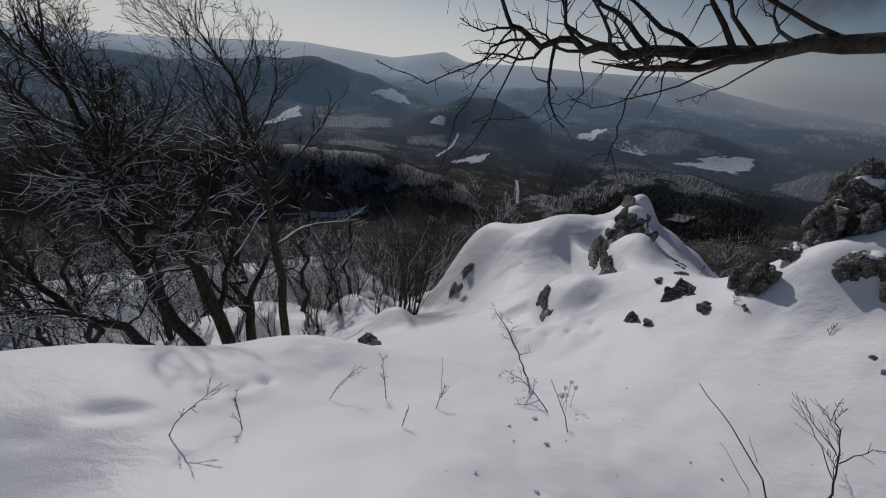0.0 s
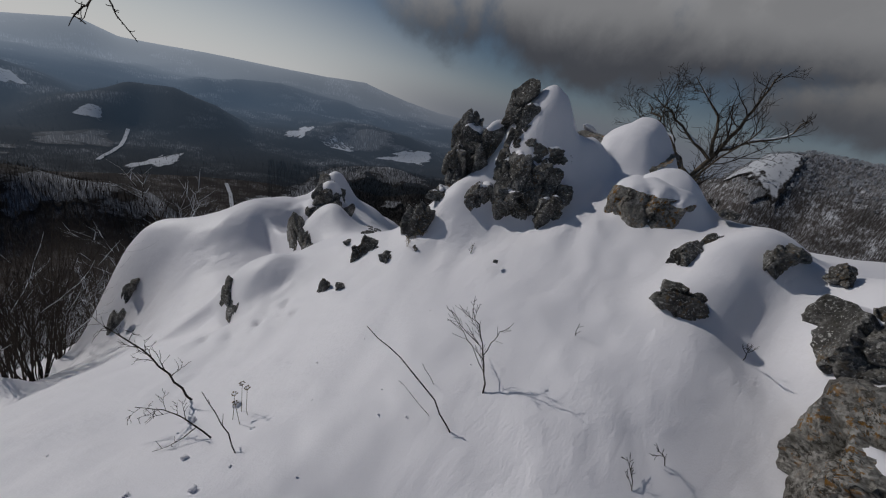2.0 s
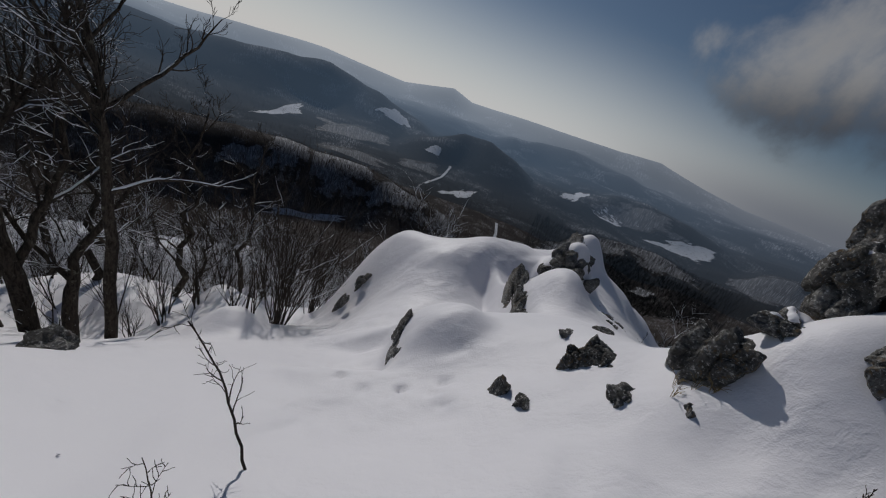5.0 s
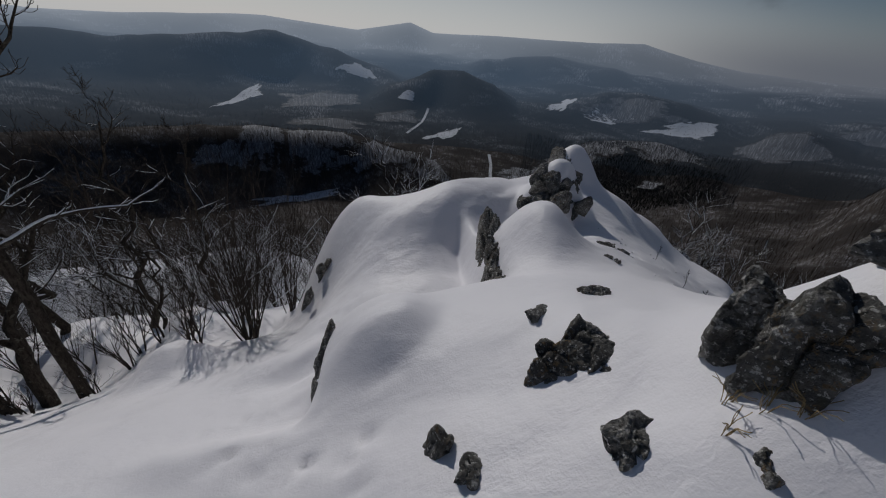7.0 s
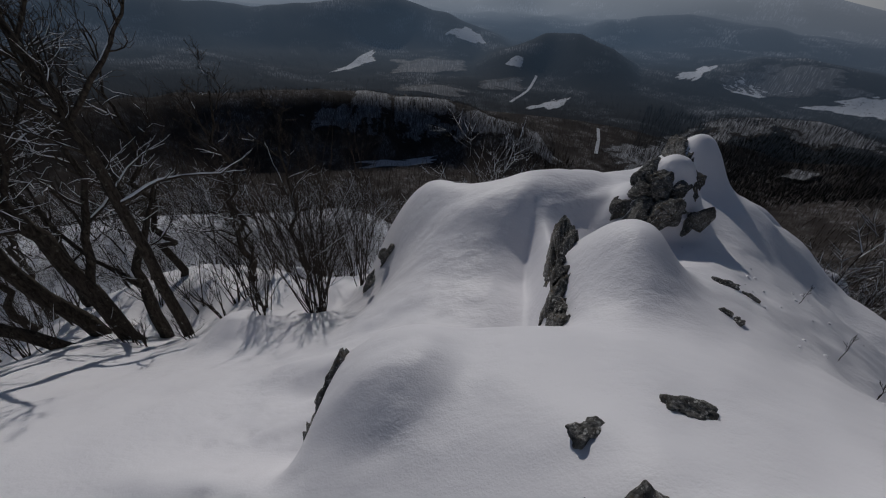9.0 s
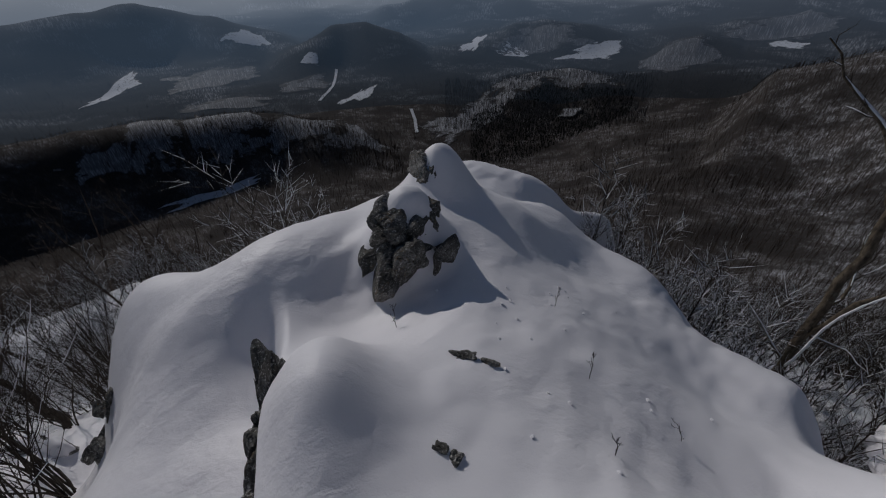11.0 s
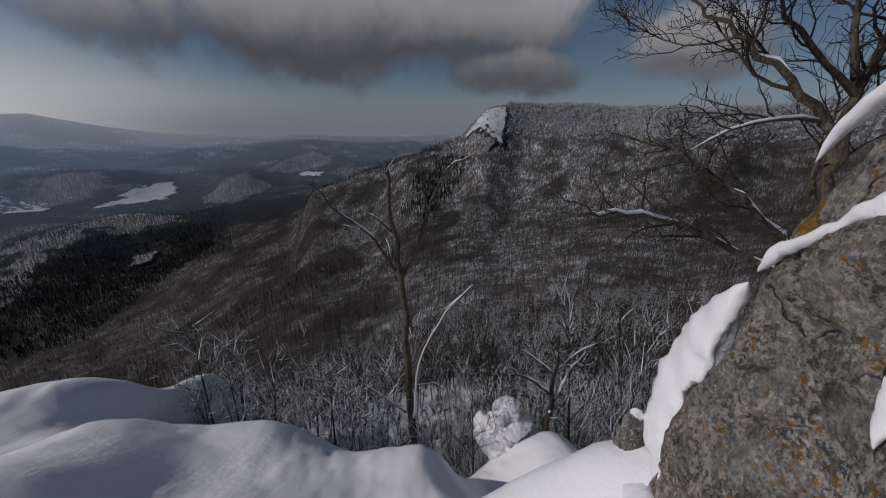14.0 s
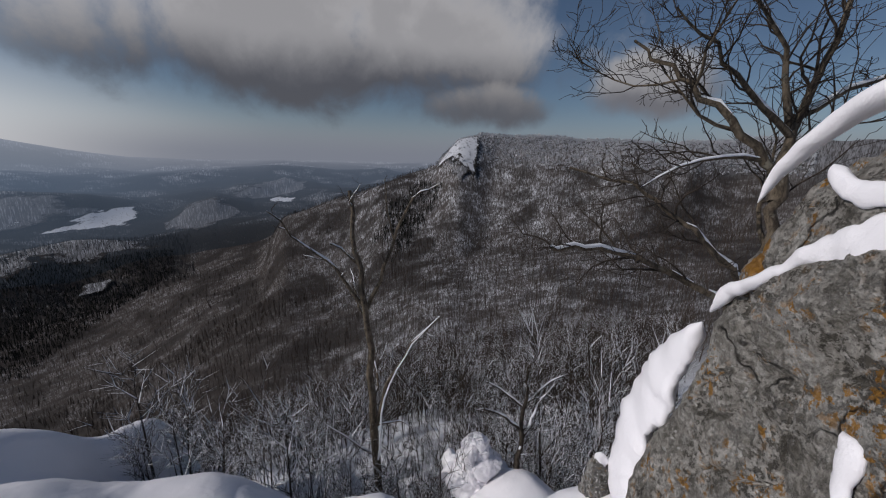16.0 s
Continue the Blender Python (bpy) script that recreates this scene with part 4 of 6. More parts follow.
# east group
rock("grey boulder with orange lichen under a snow cap", (5.80, 1.70, 0.42), (0.44, 0.50, 0.34), (0, 4, -4), 51, 5, 7, 0.09, 0.09, (((-1, 0.05, -0.05), 0.80), ((0, 1, 0.1), 0.86), ((0, -1, 0), 0.84), ((-0.25, 0, 1), 0.80), ((-0.3, 0.5, 1), 0.84)), 0.55, 0.9, keep=(0.9, 1.1), mat=PALE_ROCK)
rock("blocky grey limestone with lichen in snow", (4.60, 0.80, -0.06), (0.13, 0.22, 0.14), (0, 0, 22), 52, 5, 8, 0.13, keep=(0.85, 1.05))
rock("pointed dark limestone slab in a snow hollow", (5.27, 0.96, 0.24), (0.34, 0.11, 0.13), (0, -34, -16), 53, 5, 9, 0.15)
knob = rock("dark limestone edge curling under snow", (5.60, 0.34, 0.48), (0.20, 0.12, 0.10), (0, -10, -20), 54, 5, 9, 0.15)
v, f = rock_shape((0.11, 0.10, 0.16), (0, 0, 0), 154, 5, 8, 0.15)
part("boulder", v, f, ROCK, knob, at=Vector((5.40, 0.40, 0.36)) - knob.location, smooth=False)
rock("small dark limestone knob in snow", (5.64, -0.02, 0.42), (0.12, 0.10, 0.12), (0, 0, 0), 55, 5, 8, 0.15)
rock("big dark limestone block beside the slope", (5.16, -0.40, 0.06), (0.42, 0.40, 0.36), (0, 10, 20), 56, 5, 8, 0.13, 0.05, start=0.75, end=0.95, keep=(0.75, 1.0))
rock("fractured brown and grey boulder with lichen", (4.10, -0.58, -0.48), (0.56, 0.46, 0.42), (0, -8, 10), 57, 5, 9, 0.14, 0.03, start=0.9, end=1.0, keep=(0.75, 1.0), blocks=24, mat=PALE_ROCK)
rock("small grey stone at the edge of a boulder", (3.75, -1.0, -0.45), (0.28, 0.22, 0.16), (0, 0, 30), 58, 4)
# the great rock below the dome: a steep face with a rounded outline, as bearing of its edge seen from in front
def face_y(x, z):
    return 3.83 - 0.02 * (x - 7.5) - 0.152 * z


def outline(turn):
    """Distance from the middle of the face to its edge."""
    edge = np.array(((8.40, -1.75), (8.50, -1.20), (8.36, -0.75), (8.24, -0.32), (8.17, 0.03), (8.22, 0.20), (8.24, 0.40), (8.17, 0.60), (8.10, 0.78), (7.94, 0.96), (7.78, 1.08), (7.62, 1.15), (7.2, 1.2), (6.7, 1.0), (6.4, 0.3), (6.4, -0.8), (6.7, -1.8), (7.5, -2.0)))
    d = edge - np.array((7.3, -0.3))
    a, r = np.arctan2(d[:, 1], d[:, 0]), np.hypot(d[:, 0], d[:, 1])
    k = np.argsort(a)
    return np.interp(turn, a[k], r[k], period=2 * math.pi)


def great_rock():
    na, nr = 240, 100
    a, s = np.meshgrid(np.linspace(0, 2 * math.pi, na, endpoint=False), np.linspace(0.0, 1.30, nr), indexing="ij")
    reach = outline(a)
    flat = np.minimum(s, 1.0) * (1 - 0.05 * ease(s, 1.0, 1.3))
    x, z = 7.3 + flat * reach * np.cos(a), -0.3 + flat * reach * np.sin(a)
    back = 0.16 * ease(s, 0.72, 1.0) ** 2 + 1.5 * np.maximum(s - 1.0, 0) / 0.3
    y = face_y(x, z) - back
    v = np.stack([x, y, z], -1).reshape(-1, 3)
    d = np.empty(len(v))
    for k, p in enumerate(v):
        q = Vector(p)
        big = noise.noise(q * 1.3 + Vector((3, 0, 1)))
        step = noise.noise(Vector((q.x * 0.9 + q.z * 0.5, q.y, q.z * 1.4)) * 2.2)
        step = round(step * 3.0) / 3.0 * 0.55 + step * 0.45
        grain = noise.noise(q * 9) * 0.5 + noise.noise(q * 21) * 0.3 + noise.noise(q * 47) * 0.22
        crack = max(0.0, 1 - abs(noise.noise(Vector((q.x * 1.2 + q.z * 0.8, q.y, q.z * 0.9 - q.x * 0.4)) * 1.5 + Vector((7, 0, 2)))) * 28)
        d[k] = 0.085 * big + 0.05 * step + 0.026 * grain - 0.045 * crack
    v[:, 1] += d
    side = (s.ravel() > 0.85)
    v[:, 0] += d * np.cos(a.ravel()) * side
    v[:, 2] += d * np.sin(a.ravel()) * side
    i, j = np.meshgrid(np.arange(na), np.arange(nr - 1), indexing="ij")
    i, j = i.ravel(), j.ravel()
    n = (i + 1) % na
    f = np.stack([i * nr + j, i * nr + j + 1, n * nr + j + 1, n * nr + j], 1)
    ob = part("great_rock", v - np.array((7.3, 3.3, -1.5)), f[:, ::-1], PALE_ROCK, at=(7.3, 3.3, -1.5))
    return tagged(ob, "great grey limestone wall with orange lichen and snow seams", "rock", "limestone rocks on the crest")


def snow_strip(name, parent, pts, wide, deep, seed, label="snow lodged on a ledge of the rock", rugged=1.0):
    """A lumpy roll of snow along a line; wide: half heights along it; deep: half thickness out of the rock."""
    pts = np.array(pts, float)
    t = np.linspace(0, len(pts) - 1, (len(pts) - 1) * 9 + 1)
    p = np.stack([np.interp(t, np.arange(len(pts)), pts[:, k]) for k in range(3)], 1)
    for _ in range(4):
        p[1:-1] = (p[:-2] + 2 * p[1:-1] + p[2:]) / 4
    w = np.interp(t, np.arange(len(wide)), wide)
    ends = np.minimum(1, np.minimum(np.arange(len(t)), np.arange(len(t))[::-1]) / 5.0 + 0.02) ** 0.5
    w = w * ends
    d = np.gradient(p, axis=0)
    d /= np.linalg.norm(d, axis=1)[:, None]
    out = np.array([0.0, 1.0, 0.15])
    up = np.cross(d, out)
    up /= np.linalg.norm(up, axis=1)[:, None]
    k = 18
    a = np.arange(k) * 2 * math.pi / k
    th = np.minimum(deep, w * 1.2)
    v = p[:, None] + up[:, None] * (w[:, None] * np.cos(a))[..., None] + out * (th[:, None] * np.sin(a))[..., None]
    flat = v.reshape(-1, 3)
    for q in range(len(flat)):
        h = Vector(flat[q]) + Vector((seed, 0, 0))
        lump_out = 0.45 * noise.noise(h * 6) + 0.28 * noise.noise(h * 15) + 0.10 * noise.noise(h * 34)
        c = p[q // k]
        flat[q] = c + (flat[q] - c) * (1 + lump_out * rugged)
    i, j = np.meshgrid(np.arange(len(t) - 1), np.arange(k), indexing="ij")
    i, j = i.ravel(), j.ravel()
    f = np.stack([i * k + j, i * k + (j + 1) % k, (i + 1) * k + (j + 1) % k, (i + 1) * k + j], 1)
    ob = part(name, flat - np.array(parent.location), f, SNOW, parent, label)
    return tagged(ob, kind="stuff")


great = great_rock()
snow_strip("snow_cap", great, ((7.2, 3.52, 1.28), (7.5, 3.55, 1.25), (7.70, 3.58, 1.21), (7.86, 3.60, 1.13), (8.02, 3.62, 1.01), (8.13, 3.65, 0.87), (8.17, 3.68, 0.72)), (0.06, 0.055, 0.05, 0.045, 0.04, 0.025, 0.012), 0.09, 1, "rounded snow along the rock's upper edge", 0.35)
snow_strip("snow_seam", great, ((8.13, 3.82, 0.10), (8.05, 3.80, 0.26), (7.89, 3.79, 0.36), (7.75, 3.78, 0.47), (7.64, 3.77, 0.56), (7.54, 3.76, 0.62), (7.44, 3.76, 0.63), (7.20, 3.76, 0.66)), (0.03, 0.035, 0.028, 0.032, 0.045, 0.08, 0.12, 0.13), 0.03, 2, rugged=1.25)
snow_strip("snow_patch", great, ((7.73, 3.71, 0.92), (7.66, 3.72, 0.86), (7.55, 3.73, 0.81), (7.35, 3.73, 0.84)), (0.02, 0.035, 0.045, 0.06), 0.025, 3)
snow_strip("snow_patch", great, ((7.25, 3.84, 0.03), (7.19, 3.85, 0.0), (7.18, 3.86, -0.10), (7.15, 3.88, -0.22)), (0.02, 0.04, 0.045, 0.012), 0.02, 4, rugged=1.3)
snow_strip("snow_apron", great, ((8.22, 3.80, 0.0), (8.32, 3.82, -0.22), (8.44, 3.85, -0.50), (8.54, 3.89, -0.80), (8.58, 3.94, -1.10), (8.48, 3.98, -1.36), (8.26, 4.0, -1.52), (8.0, 4.03, -1.62)), (0.03, 0.13, 0.20, 0.24, 0.24, 0.20, 0.15, 0.10), 0.06, 5, "thick snow drifted along the rock's flank", 0.85)
snow_strip("snow_bank", great, ((8.60, 4.08, -2.08), (8.45, 4.10, -2.0), (8.05, 4.13, -1.82), (7.7, 4.13, -1.64), (7.4, 4.10, -1.52)), (0.12, 0.18, 0.18, 0.16, 0.10), 0.14, 6, "snow banked at the foot of the rock", 0.5)
rock("brown limestone foot beside the great rock", (8.66, 4.06, -1.72), (0.13, 0.14, 0.34), (0, 0, 0), 62, 4, 11, 0.12, 0.08)
# west slope
rock("snow-hooded limestone block on the west slope", (-1.55, 10.85, -6.35), (0.28, 0.25, 0.42), (0, 0, 20), 71, 4, 11, 0.12, 0.12, (), 0.2, 0.6)
rock("snow-hooded limestone block on the west slope", (-0.95, 10.6, -6.3), (0.30, 0.22, 0.36), (0, 0, -20), 72, 4, 11, 0.12, 0.12, (), 0.2, 0.6)


# ---- trees ----
def spread(rng, v, angle):
    """A way that leaves v by an angle, to a random side."""
    v = v / np.linalg.norm(v)
    side = np.cross(v, rng.normal(size=3))
    side /= np.linalg.norm(side) + 1e-9
    return v * math.cos(angle) + side * math.sin(angle)


def shoot(rng, start, way, length, thick, level, out, kids=(5, 5, 4, 3), gnarl=0.22, up=0.10, shrink=(0.62, 0.58, 0.5, 0.5), last=3, angle=0.75, steps=7, tip=0.25):
    """A bent branch with its side shoots, added to out as (points, radii, level)."""
    pts, rad = [np.array(start, float)], [thick]
    v = np.array(way, float) / np.linalg.norm(way)
    n = max(3 if steps > 4 else steps - 2, steps - level)
    for k in range(n):
        v = v + rng.normal(size=3) * gnarl * (0.6 + 0.25 * level) + np.array([0, 0, up])
        v /= np.linalg.norm(v)
        pts.append(pts[-1] + v * length / n)
        rad.append(thick * (1 - (1 - tip) * (k + 1) / n))
    out.append((np.array(pts), np.array(rad), level))
    if level < last:
        branch_out(rng, pts, rad, length, level, out, kids, gnarl, up, shrink, last, angle, steps, tip)


def branch_out(rng, pts, rad, length, level, out, kids, gnarl=0.22, up=0.10, shrink=(0.62, 0.58, 0.5, 0.5), last=3, angle=0.75, steps=7, tip=0.25, low=0.3):
    pts, rad = np.array(pts), np.array(rad)
    count = kids[min(level, len(kids) - 1)]
    for k in range(count):
        t = low + (0.98 - low) * (k + rng.uniform(0.1, 0.9)) / count
        f = t * (len(pts) - 1)
        a = min(int(f), len(pts) - 2)
        p = pts[a] + (pts[a + 1] - pts[a]) * (f - a)
        r = np.interp(f, np.arange(len(rad)), rad)
        v = spread(rng, pts[a + 1] - pts[a], angle * rng.uniform(0.6, 1.25))
        size = length * shrink[min(level, 3)] * rng.uniform(0.65, 1.15) * (1.15 - 0.5 * t)
        shoot(rng, p, v, size, max(min(r * rng.uniform(0.5, 0.72), 0.018 * size + 0.002), 0.0022), level + 1, out, kids, gnarl, up, shrink, last, angle, steps, tip)


def tubes(polys, sides=(8, 6, 5, 3, 3), least=0.0):
    """All branches as tapered tubes: vertices and four-sided faces."""
    vs, fs, base = [], [], 0
    for pts, rad, level in polys:
        k = sides[min(level, len(sides) - 1)]
        d = np.gradient(pts, axis=0)
        d /= np.linalg.norm(d, axis=1)[:, None] + 1e-9
        ref = np.array([0.31, 0.93, 0.2]) if abs(d[0][2]) > 0.8 else np.array([0.05, 0.1, 1.0])
        u = np.cross(d, ref)
        u /= np.linalg.norm(u, axis=1)[:, None] + 1e-9
        w = np.cross(d, u)
        a = np.arange(k) * 2 * math.pi / k
        ring = u[:, None] * np.cos(a)[None, :, None] + w[:, None] * np.sin(a)[None, :, None]
        v = pts[:, None] + ring * np.maximum(rad, least)[:, None, None]
        vs.append(v.reshape(-1, 3))
        i = np.arange(len(pts) - 1)[:, None] * k
        j = np.arange(k)[None]
        if k == 2:
            j = np.array([[0]])
        q = np.stack([i + j, i + (j + 1) % k, i + k + (j + 1) % k, i + k + j], -1).reshape(-1, 4)
        fs.append(q + base)
        base += len(v) * k
    return np.concatenate(vs), np.concatenate(fs)


def lying_snow(rng, polys, least=0.006, fill=0.6, pile=0.9):
    """Ridges of snow on the upper side of the flatter branches."""
    out = []
    for pts, rad, level in polys:
        d = np.diff(pts, axis=0)
        flat = np.abs(d[:, 2]) / (np.linalg.norm(d, axis=1) + 1e-9)
        k = 0
        while k < len(d):
            if rad[k] > least and flat[k] < 0.78 and rng.random() < fill:
                e = k
                while e + 1 < len(d) and flat[e + 1] < 0.82 and rng.random() < 0.8:
                    e += 1
                p = pts[k:e + 2].copy()
                r = rad[k:e + 2] * rng.uniform(0.55, 0.85) + 0.003
                p[:, 2] += rad[k:e + 2] * pile
                r = r.copy()
                r[0] *= 0.5
                r[-1] *= 0.5
                out.append((p, r, max(level, 2)))
                k = e + 1
            else:
                k += 1
    return out


def tree(name, label, category, polys, rng, mat=BARK, snow=(0.006, 0.55), group="", twig=TWIG, least=0.0):
    """One tree from its branches: trunk, limbs, twigs and the snow lying on them."""
    at = polys[0][0][0]
    ob = new(name)
    ob.location = at
    tagged(ob, label, category, group)
    at0 = [(p - at, r, k) for p, r, k in polys]
    for p in at0:
        if p[2] < 2:
            v, f = tubes([p], least=least)
            part("trunk" if p[2] == 0 else "limb", v, f, mat, ob)
    some = [p for p in at0 if p[2] > 1]
    if some:
        v, f = tubes(some, least=least)
        tagged(part("crown", v, f, twig, ob, "fine bare twigs"), kind="stuff")
    if snow:
        some = lying_snow(rng, at0, snow[0], snow[1])
        if some:
            v, f = tubes(some, (6, 6, 5, 4, 3))
            tagged(part("branch_snow", v, f, CAP, ob, "snow lying along the branches"), kind="stuff")
    return ob


# ---- trees on the crest ----
def line(*pts):
    return np.array(pts, float)


def taper(pts, a, b):
    return np.linspace(a, b, len(pts))


def finer(pts, n=3):
    """A polyline with more points, bent smoothly."""
    t = np.arange(len(pts))
    tt = np.linspace(0, len(pts) - 1, (len(pts) - 1) * n + 1)
    return np.stack([np.interp(tt, t, pts[:, k]) for k in range(3)], 1) + 0.0


def grown(limbs, seed, kids=(8, 5, 4, 3), last=3, gnarl=0.24, up=0.08, angle=0.8, reach=1.0, low=0.25, wobble=0.012):
    """Branches from given limbs, each (points, thick, thin, level), with random side shoots."""
    rng = np.random.default_rng(seed)
    out = []
    for pts, a, b, level in limbs:
        p = finer(pts)
        size = float(np.linalg.norm(np.diff(p, axis=0), axis=1).sum())
        p[1:-1] += rng.normal(size=(len(p) - 2, 3)) * wobble * size**0.5
        r = taper(p, a, b)
        out.append((p, r, level))
        if level < last:
            branch_out(rng, p, r, size * reach * (0.75 if level == 0 else 1.0), level, out, kids, gnarl, up, last=last, angle=angle, low=low)
    return out


def low_base(pts, dip=0.5):
    p = pts.copy()
    p[0, 2] = min(p[0, 2], ground_z(p[0, 0], p[0, 1])) - dip
    return p


crooked = [
    (low_base(line((-5.33, 9.05, -7.6), (-5.69, 8.83, -5.97), (-5.77, 8.78, -4.35), (-6.07, 8.57, -3.39), (-6.19, 8.48, -2.59), (-6.60, 8.16, -1.70), (-6.87, 7.94, -0.65), (-7.05, 7.78, 0.64), (-7.19, 7.66, 1.50))), 0.20, 0.02, 0),
    (line((-5.69, 8.83, -5.97), (-5.40, 9.2, -4.6), (-5.05, 9.5, -3.2), (-5.1, 9.4, -1.6), (-4.8, 9.5, -0.2)), 0.10, 0.015, 1),
]
rng = np.random.default_rng(101)
tree("crooked_tree", "crooked leafless tree with snow along its limbs", "tree", grown(crooked, 101, (22, 14, 9, 3), 3, reach=0.66, angle=0.7), rng, snow=(0.0045, 0.6), group="leafless trees on the west slope", least=0.0042)
crooked = [
    (low_base(line((-6.23, 8.94, -7.4), (-6.92, 8.42, -5.00), (-7.04, 8.32, -3.78), (-6.86, 8.47, -2.91), (-6.95, 8.40, -1.58), (-6.93, 8.42, -0.75), (-6.77, 8.54, 0.69))), 0.19, 0.02, 0),
    (line((-7.04, 8.32, -3.78), (-7.5, 8.2, -2.6), (-8.0, 8.0, -1.0), (-8.2, 7.8, 0.6)), 0.08, 0.012, 1),
]
tree("crooked_tree", "crooked leafless tree with snow along its limbs", "tree", grown(crooked, 102, (22, 14, 9, 3), 3, reach=0.66, angle=0.7), rng, snow=(0.0045, 0.6), group="leafless trees on the west slope", least=0.0042)
leaning = [
    (low_base(line((-6.1, 8.4, -7.0), (-6.83, 7.58, -5.89), (-7.06, 7.36, -5.11), (-7.55, 6.86, -4.47), (-7.74, 6.65, -3.59), (-7.88, 6.48, -2.94), (-8.02, 6.31, -2.0))), 0.15, 0.02, 0),
]
tree("leaning_tree", "low leafless tree leaning downhill over the snow", "tree", grown(leaning, 103, (18, 12, 8, 3), 3, reach=0.66), rng, snow=(0.0045, 0.6), group="leafless trees on the west slope", least=0.0042)
straight = [
    (low_base(line((-3.92, 9.15, -7.3), (-3.82, 9.03, -4.45), (-3.87, 9.00, -2.69), (-3.92, 8.98, -1.43), (-4.14, 8.88, -0.02), (-4.29, 8.81, 0.84), (-4.78, 8.56, 1.63))), 0.13, 0.012, 0),
    (line((-3.87, 9.0, -1.75), (-3.07, 9.31, -0.83), (-2.6, 9.45, -0.2), (-2.25, 9.54, 0.4)), 0.05, 0.008, 1),
    (line((-3.86, 9.0, -3.4), (-3.2, 9.5, -3.0), (-2.2, 10.0, -2.9), (-1.6, 10.2, -2.5)), 0.045, 0.008, 1),
    (line((-3.90, 9.0, -1.9), (-4.2, 8.6, -1.0), (-4.6, 8.3, 0.3), (-4.7, 8.2, 1.4)), 0.05, 0.008, 1),
]
tree("slim_tree", "slim straight leafless tree with fine upright twigs", "tree", grown(straight, 104, (18, 10, 7, 3), 3, reach=0.52, low=0.3, angle=0.65, up=0.12), rng, BARK, group="leafless trees on the west slope", least=0.0042)
pale = [
    (low_base(line((-5.2, 9.5, -7.6), (-5.15, 9.55, -6.6), (-5.05, 9.6, -5.6), (-4.5, 9.95, -4.41), (-4.0, 10.2, -3.2))), 0.18, 0.02, 0),
    (line((-5.1, 9.55, -6.2), (-5.8, 9.3, -5.2), (-6.2, 9.2, -4.2), (-6.3, 9.3, -3.0)), 0.07, 0.012, 1),
]
tree("forked_tree", "forked leafless tree thickly plastered with snow", "tree", grown(pale, 105, (12, 7, 5, 3), 3, reach=0.55), rng, snow=(0.004, 0.9), group="leafless trees on the west slope", least=0.0042)
for k, (x, y, tall, lean) in enumerate(((-9.0, 7.4, 6.5, -0.2), (-8.2, 10.2, 7.0, 0.1), (-10.2, 9.6, 7.5, -0.1), (-6.6, 11.8, 7.5, 0.1), (-4.4, 12.4, 7.0, 0.15), (-2.6, 12.8, 6.0, 0.0), (-10.6, 6.0, 6.0, -0.2), (-8.6, 12.6, 8.0, 0.0), (-11.8, 11.0, 8.0, 0.0), (-3.0, 10.8, 3.6, 0.2))):
    z = ground_z(x, y) - 0.4
    trunk = line((x, y, z), (x + lean * 0.5, y - 0.1, z + tall * 0.25), (x + lean * 1.2, y + 0.15, z + tall * 0.5), (x + lean * 1.6, y, z + tall * 0.75), (x + lean * 2.4, y + 0.2, z + tall))
    limbs = grown([(trunk, 0.017 * tall, 0.012, 0)], 110 + k, (14, 8, 5, 3), 3, reach=0.5, low=0.22, wobble=0.05)
    tree("slope_tree", "dark leafless tree on the snowy slope", "tree", limbs, rng, snow=(0.006, 0.5), group="leafless trees on the west slope", least=0.0042)

# many-stemmed shrubs beside the mound
def shrub(name, label, x, y, stems, tall, seed, lean=(0, 0), spreading=0.32, group="leafless shrubs", last=3, snow=(0.003, 0.35), mat=TWIG, thick=0.018):
    rng = np.random.default_rng(seed)
    limbs = []
    z = ground_z(x, y) - 0.15
    for k in range(stems):
        a = rng.uniform(0, 6.283)
        out = rng.uniform(0.2, 1.0) * spreading
        p0 = np.array([x + math.cos(a) * 0.12 * rng.random(), y + math.sin(a) * 0.12 * rng.random(), z])
        way = np.array([math.cos(a) * out + lean[0], math.sin(a) * out + lean[1], 1.0])
        shoot(rng, p0, way, tall * rng.uniform(0.6, 1.05), thick * rng.uniform(0.6, 1.1), 1, limbs, (0, 6, 4, 2), 0.10, 0.10, last=last, angle=0.55, steps=8)
    limbs[0] = (limbs[0][0], limbs[0][1], 0)
    return tree(name, label, "shrub", limbs, rng, mat, snow, group, mat)


shrub("shrub", "leafless many-stemmed shrub rimed with frost", 0.05, 8.75, 16, 3.3, 201)
shrub("shrub", "leafless many-stemmed shrub rimed with frost", -0.35, 9.6, 15, 3.4, 202)
shrub("shrub", "leafless many-stemmed shrub rimed with frost", 0.15, 10.9, 12, 3.4, 203)
for k, (x, y, t) in enumerate(((-1.9, 10.2, 1.8), (-2.9, 9.4, 1.7), (-3.6, 10.6, 2.2), (-5.0, 10.6, 2.4), (-6.2, 10.4, 2.2), (-7.6, 9.2, 2.0), (-8.8, 8.8, 2.0), (-1.0, 8.6, 1.3), (-3.9, 8.1, 0.9), (-7.4, 7.9, 1.4), (-1.4, 11.6, 2.6), (-2.2, 9.6, 1.6), (-0.9, 12.8, 3.2), (0.9, 12.6, 3.0), (-0.2, 7.6, 1.2), (-4.6, 8.3, 1.2), (-5.6, 7.6, 1.3), (-6.9, 6.9, 1.3), (-2.9, 8.4, 1.0))):
    shrub("shrub", "thin leafless shrub on the snowy slope", x, y, 6, t, 210 + k)

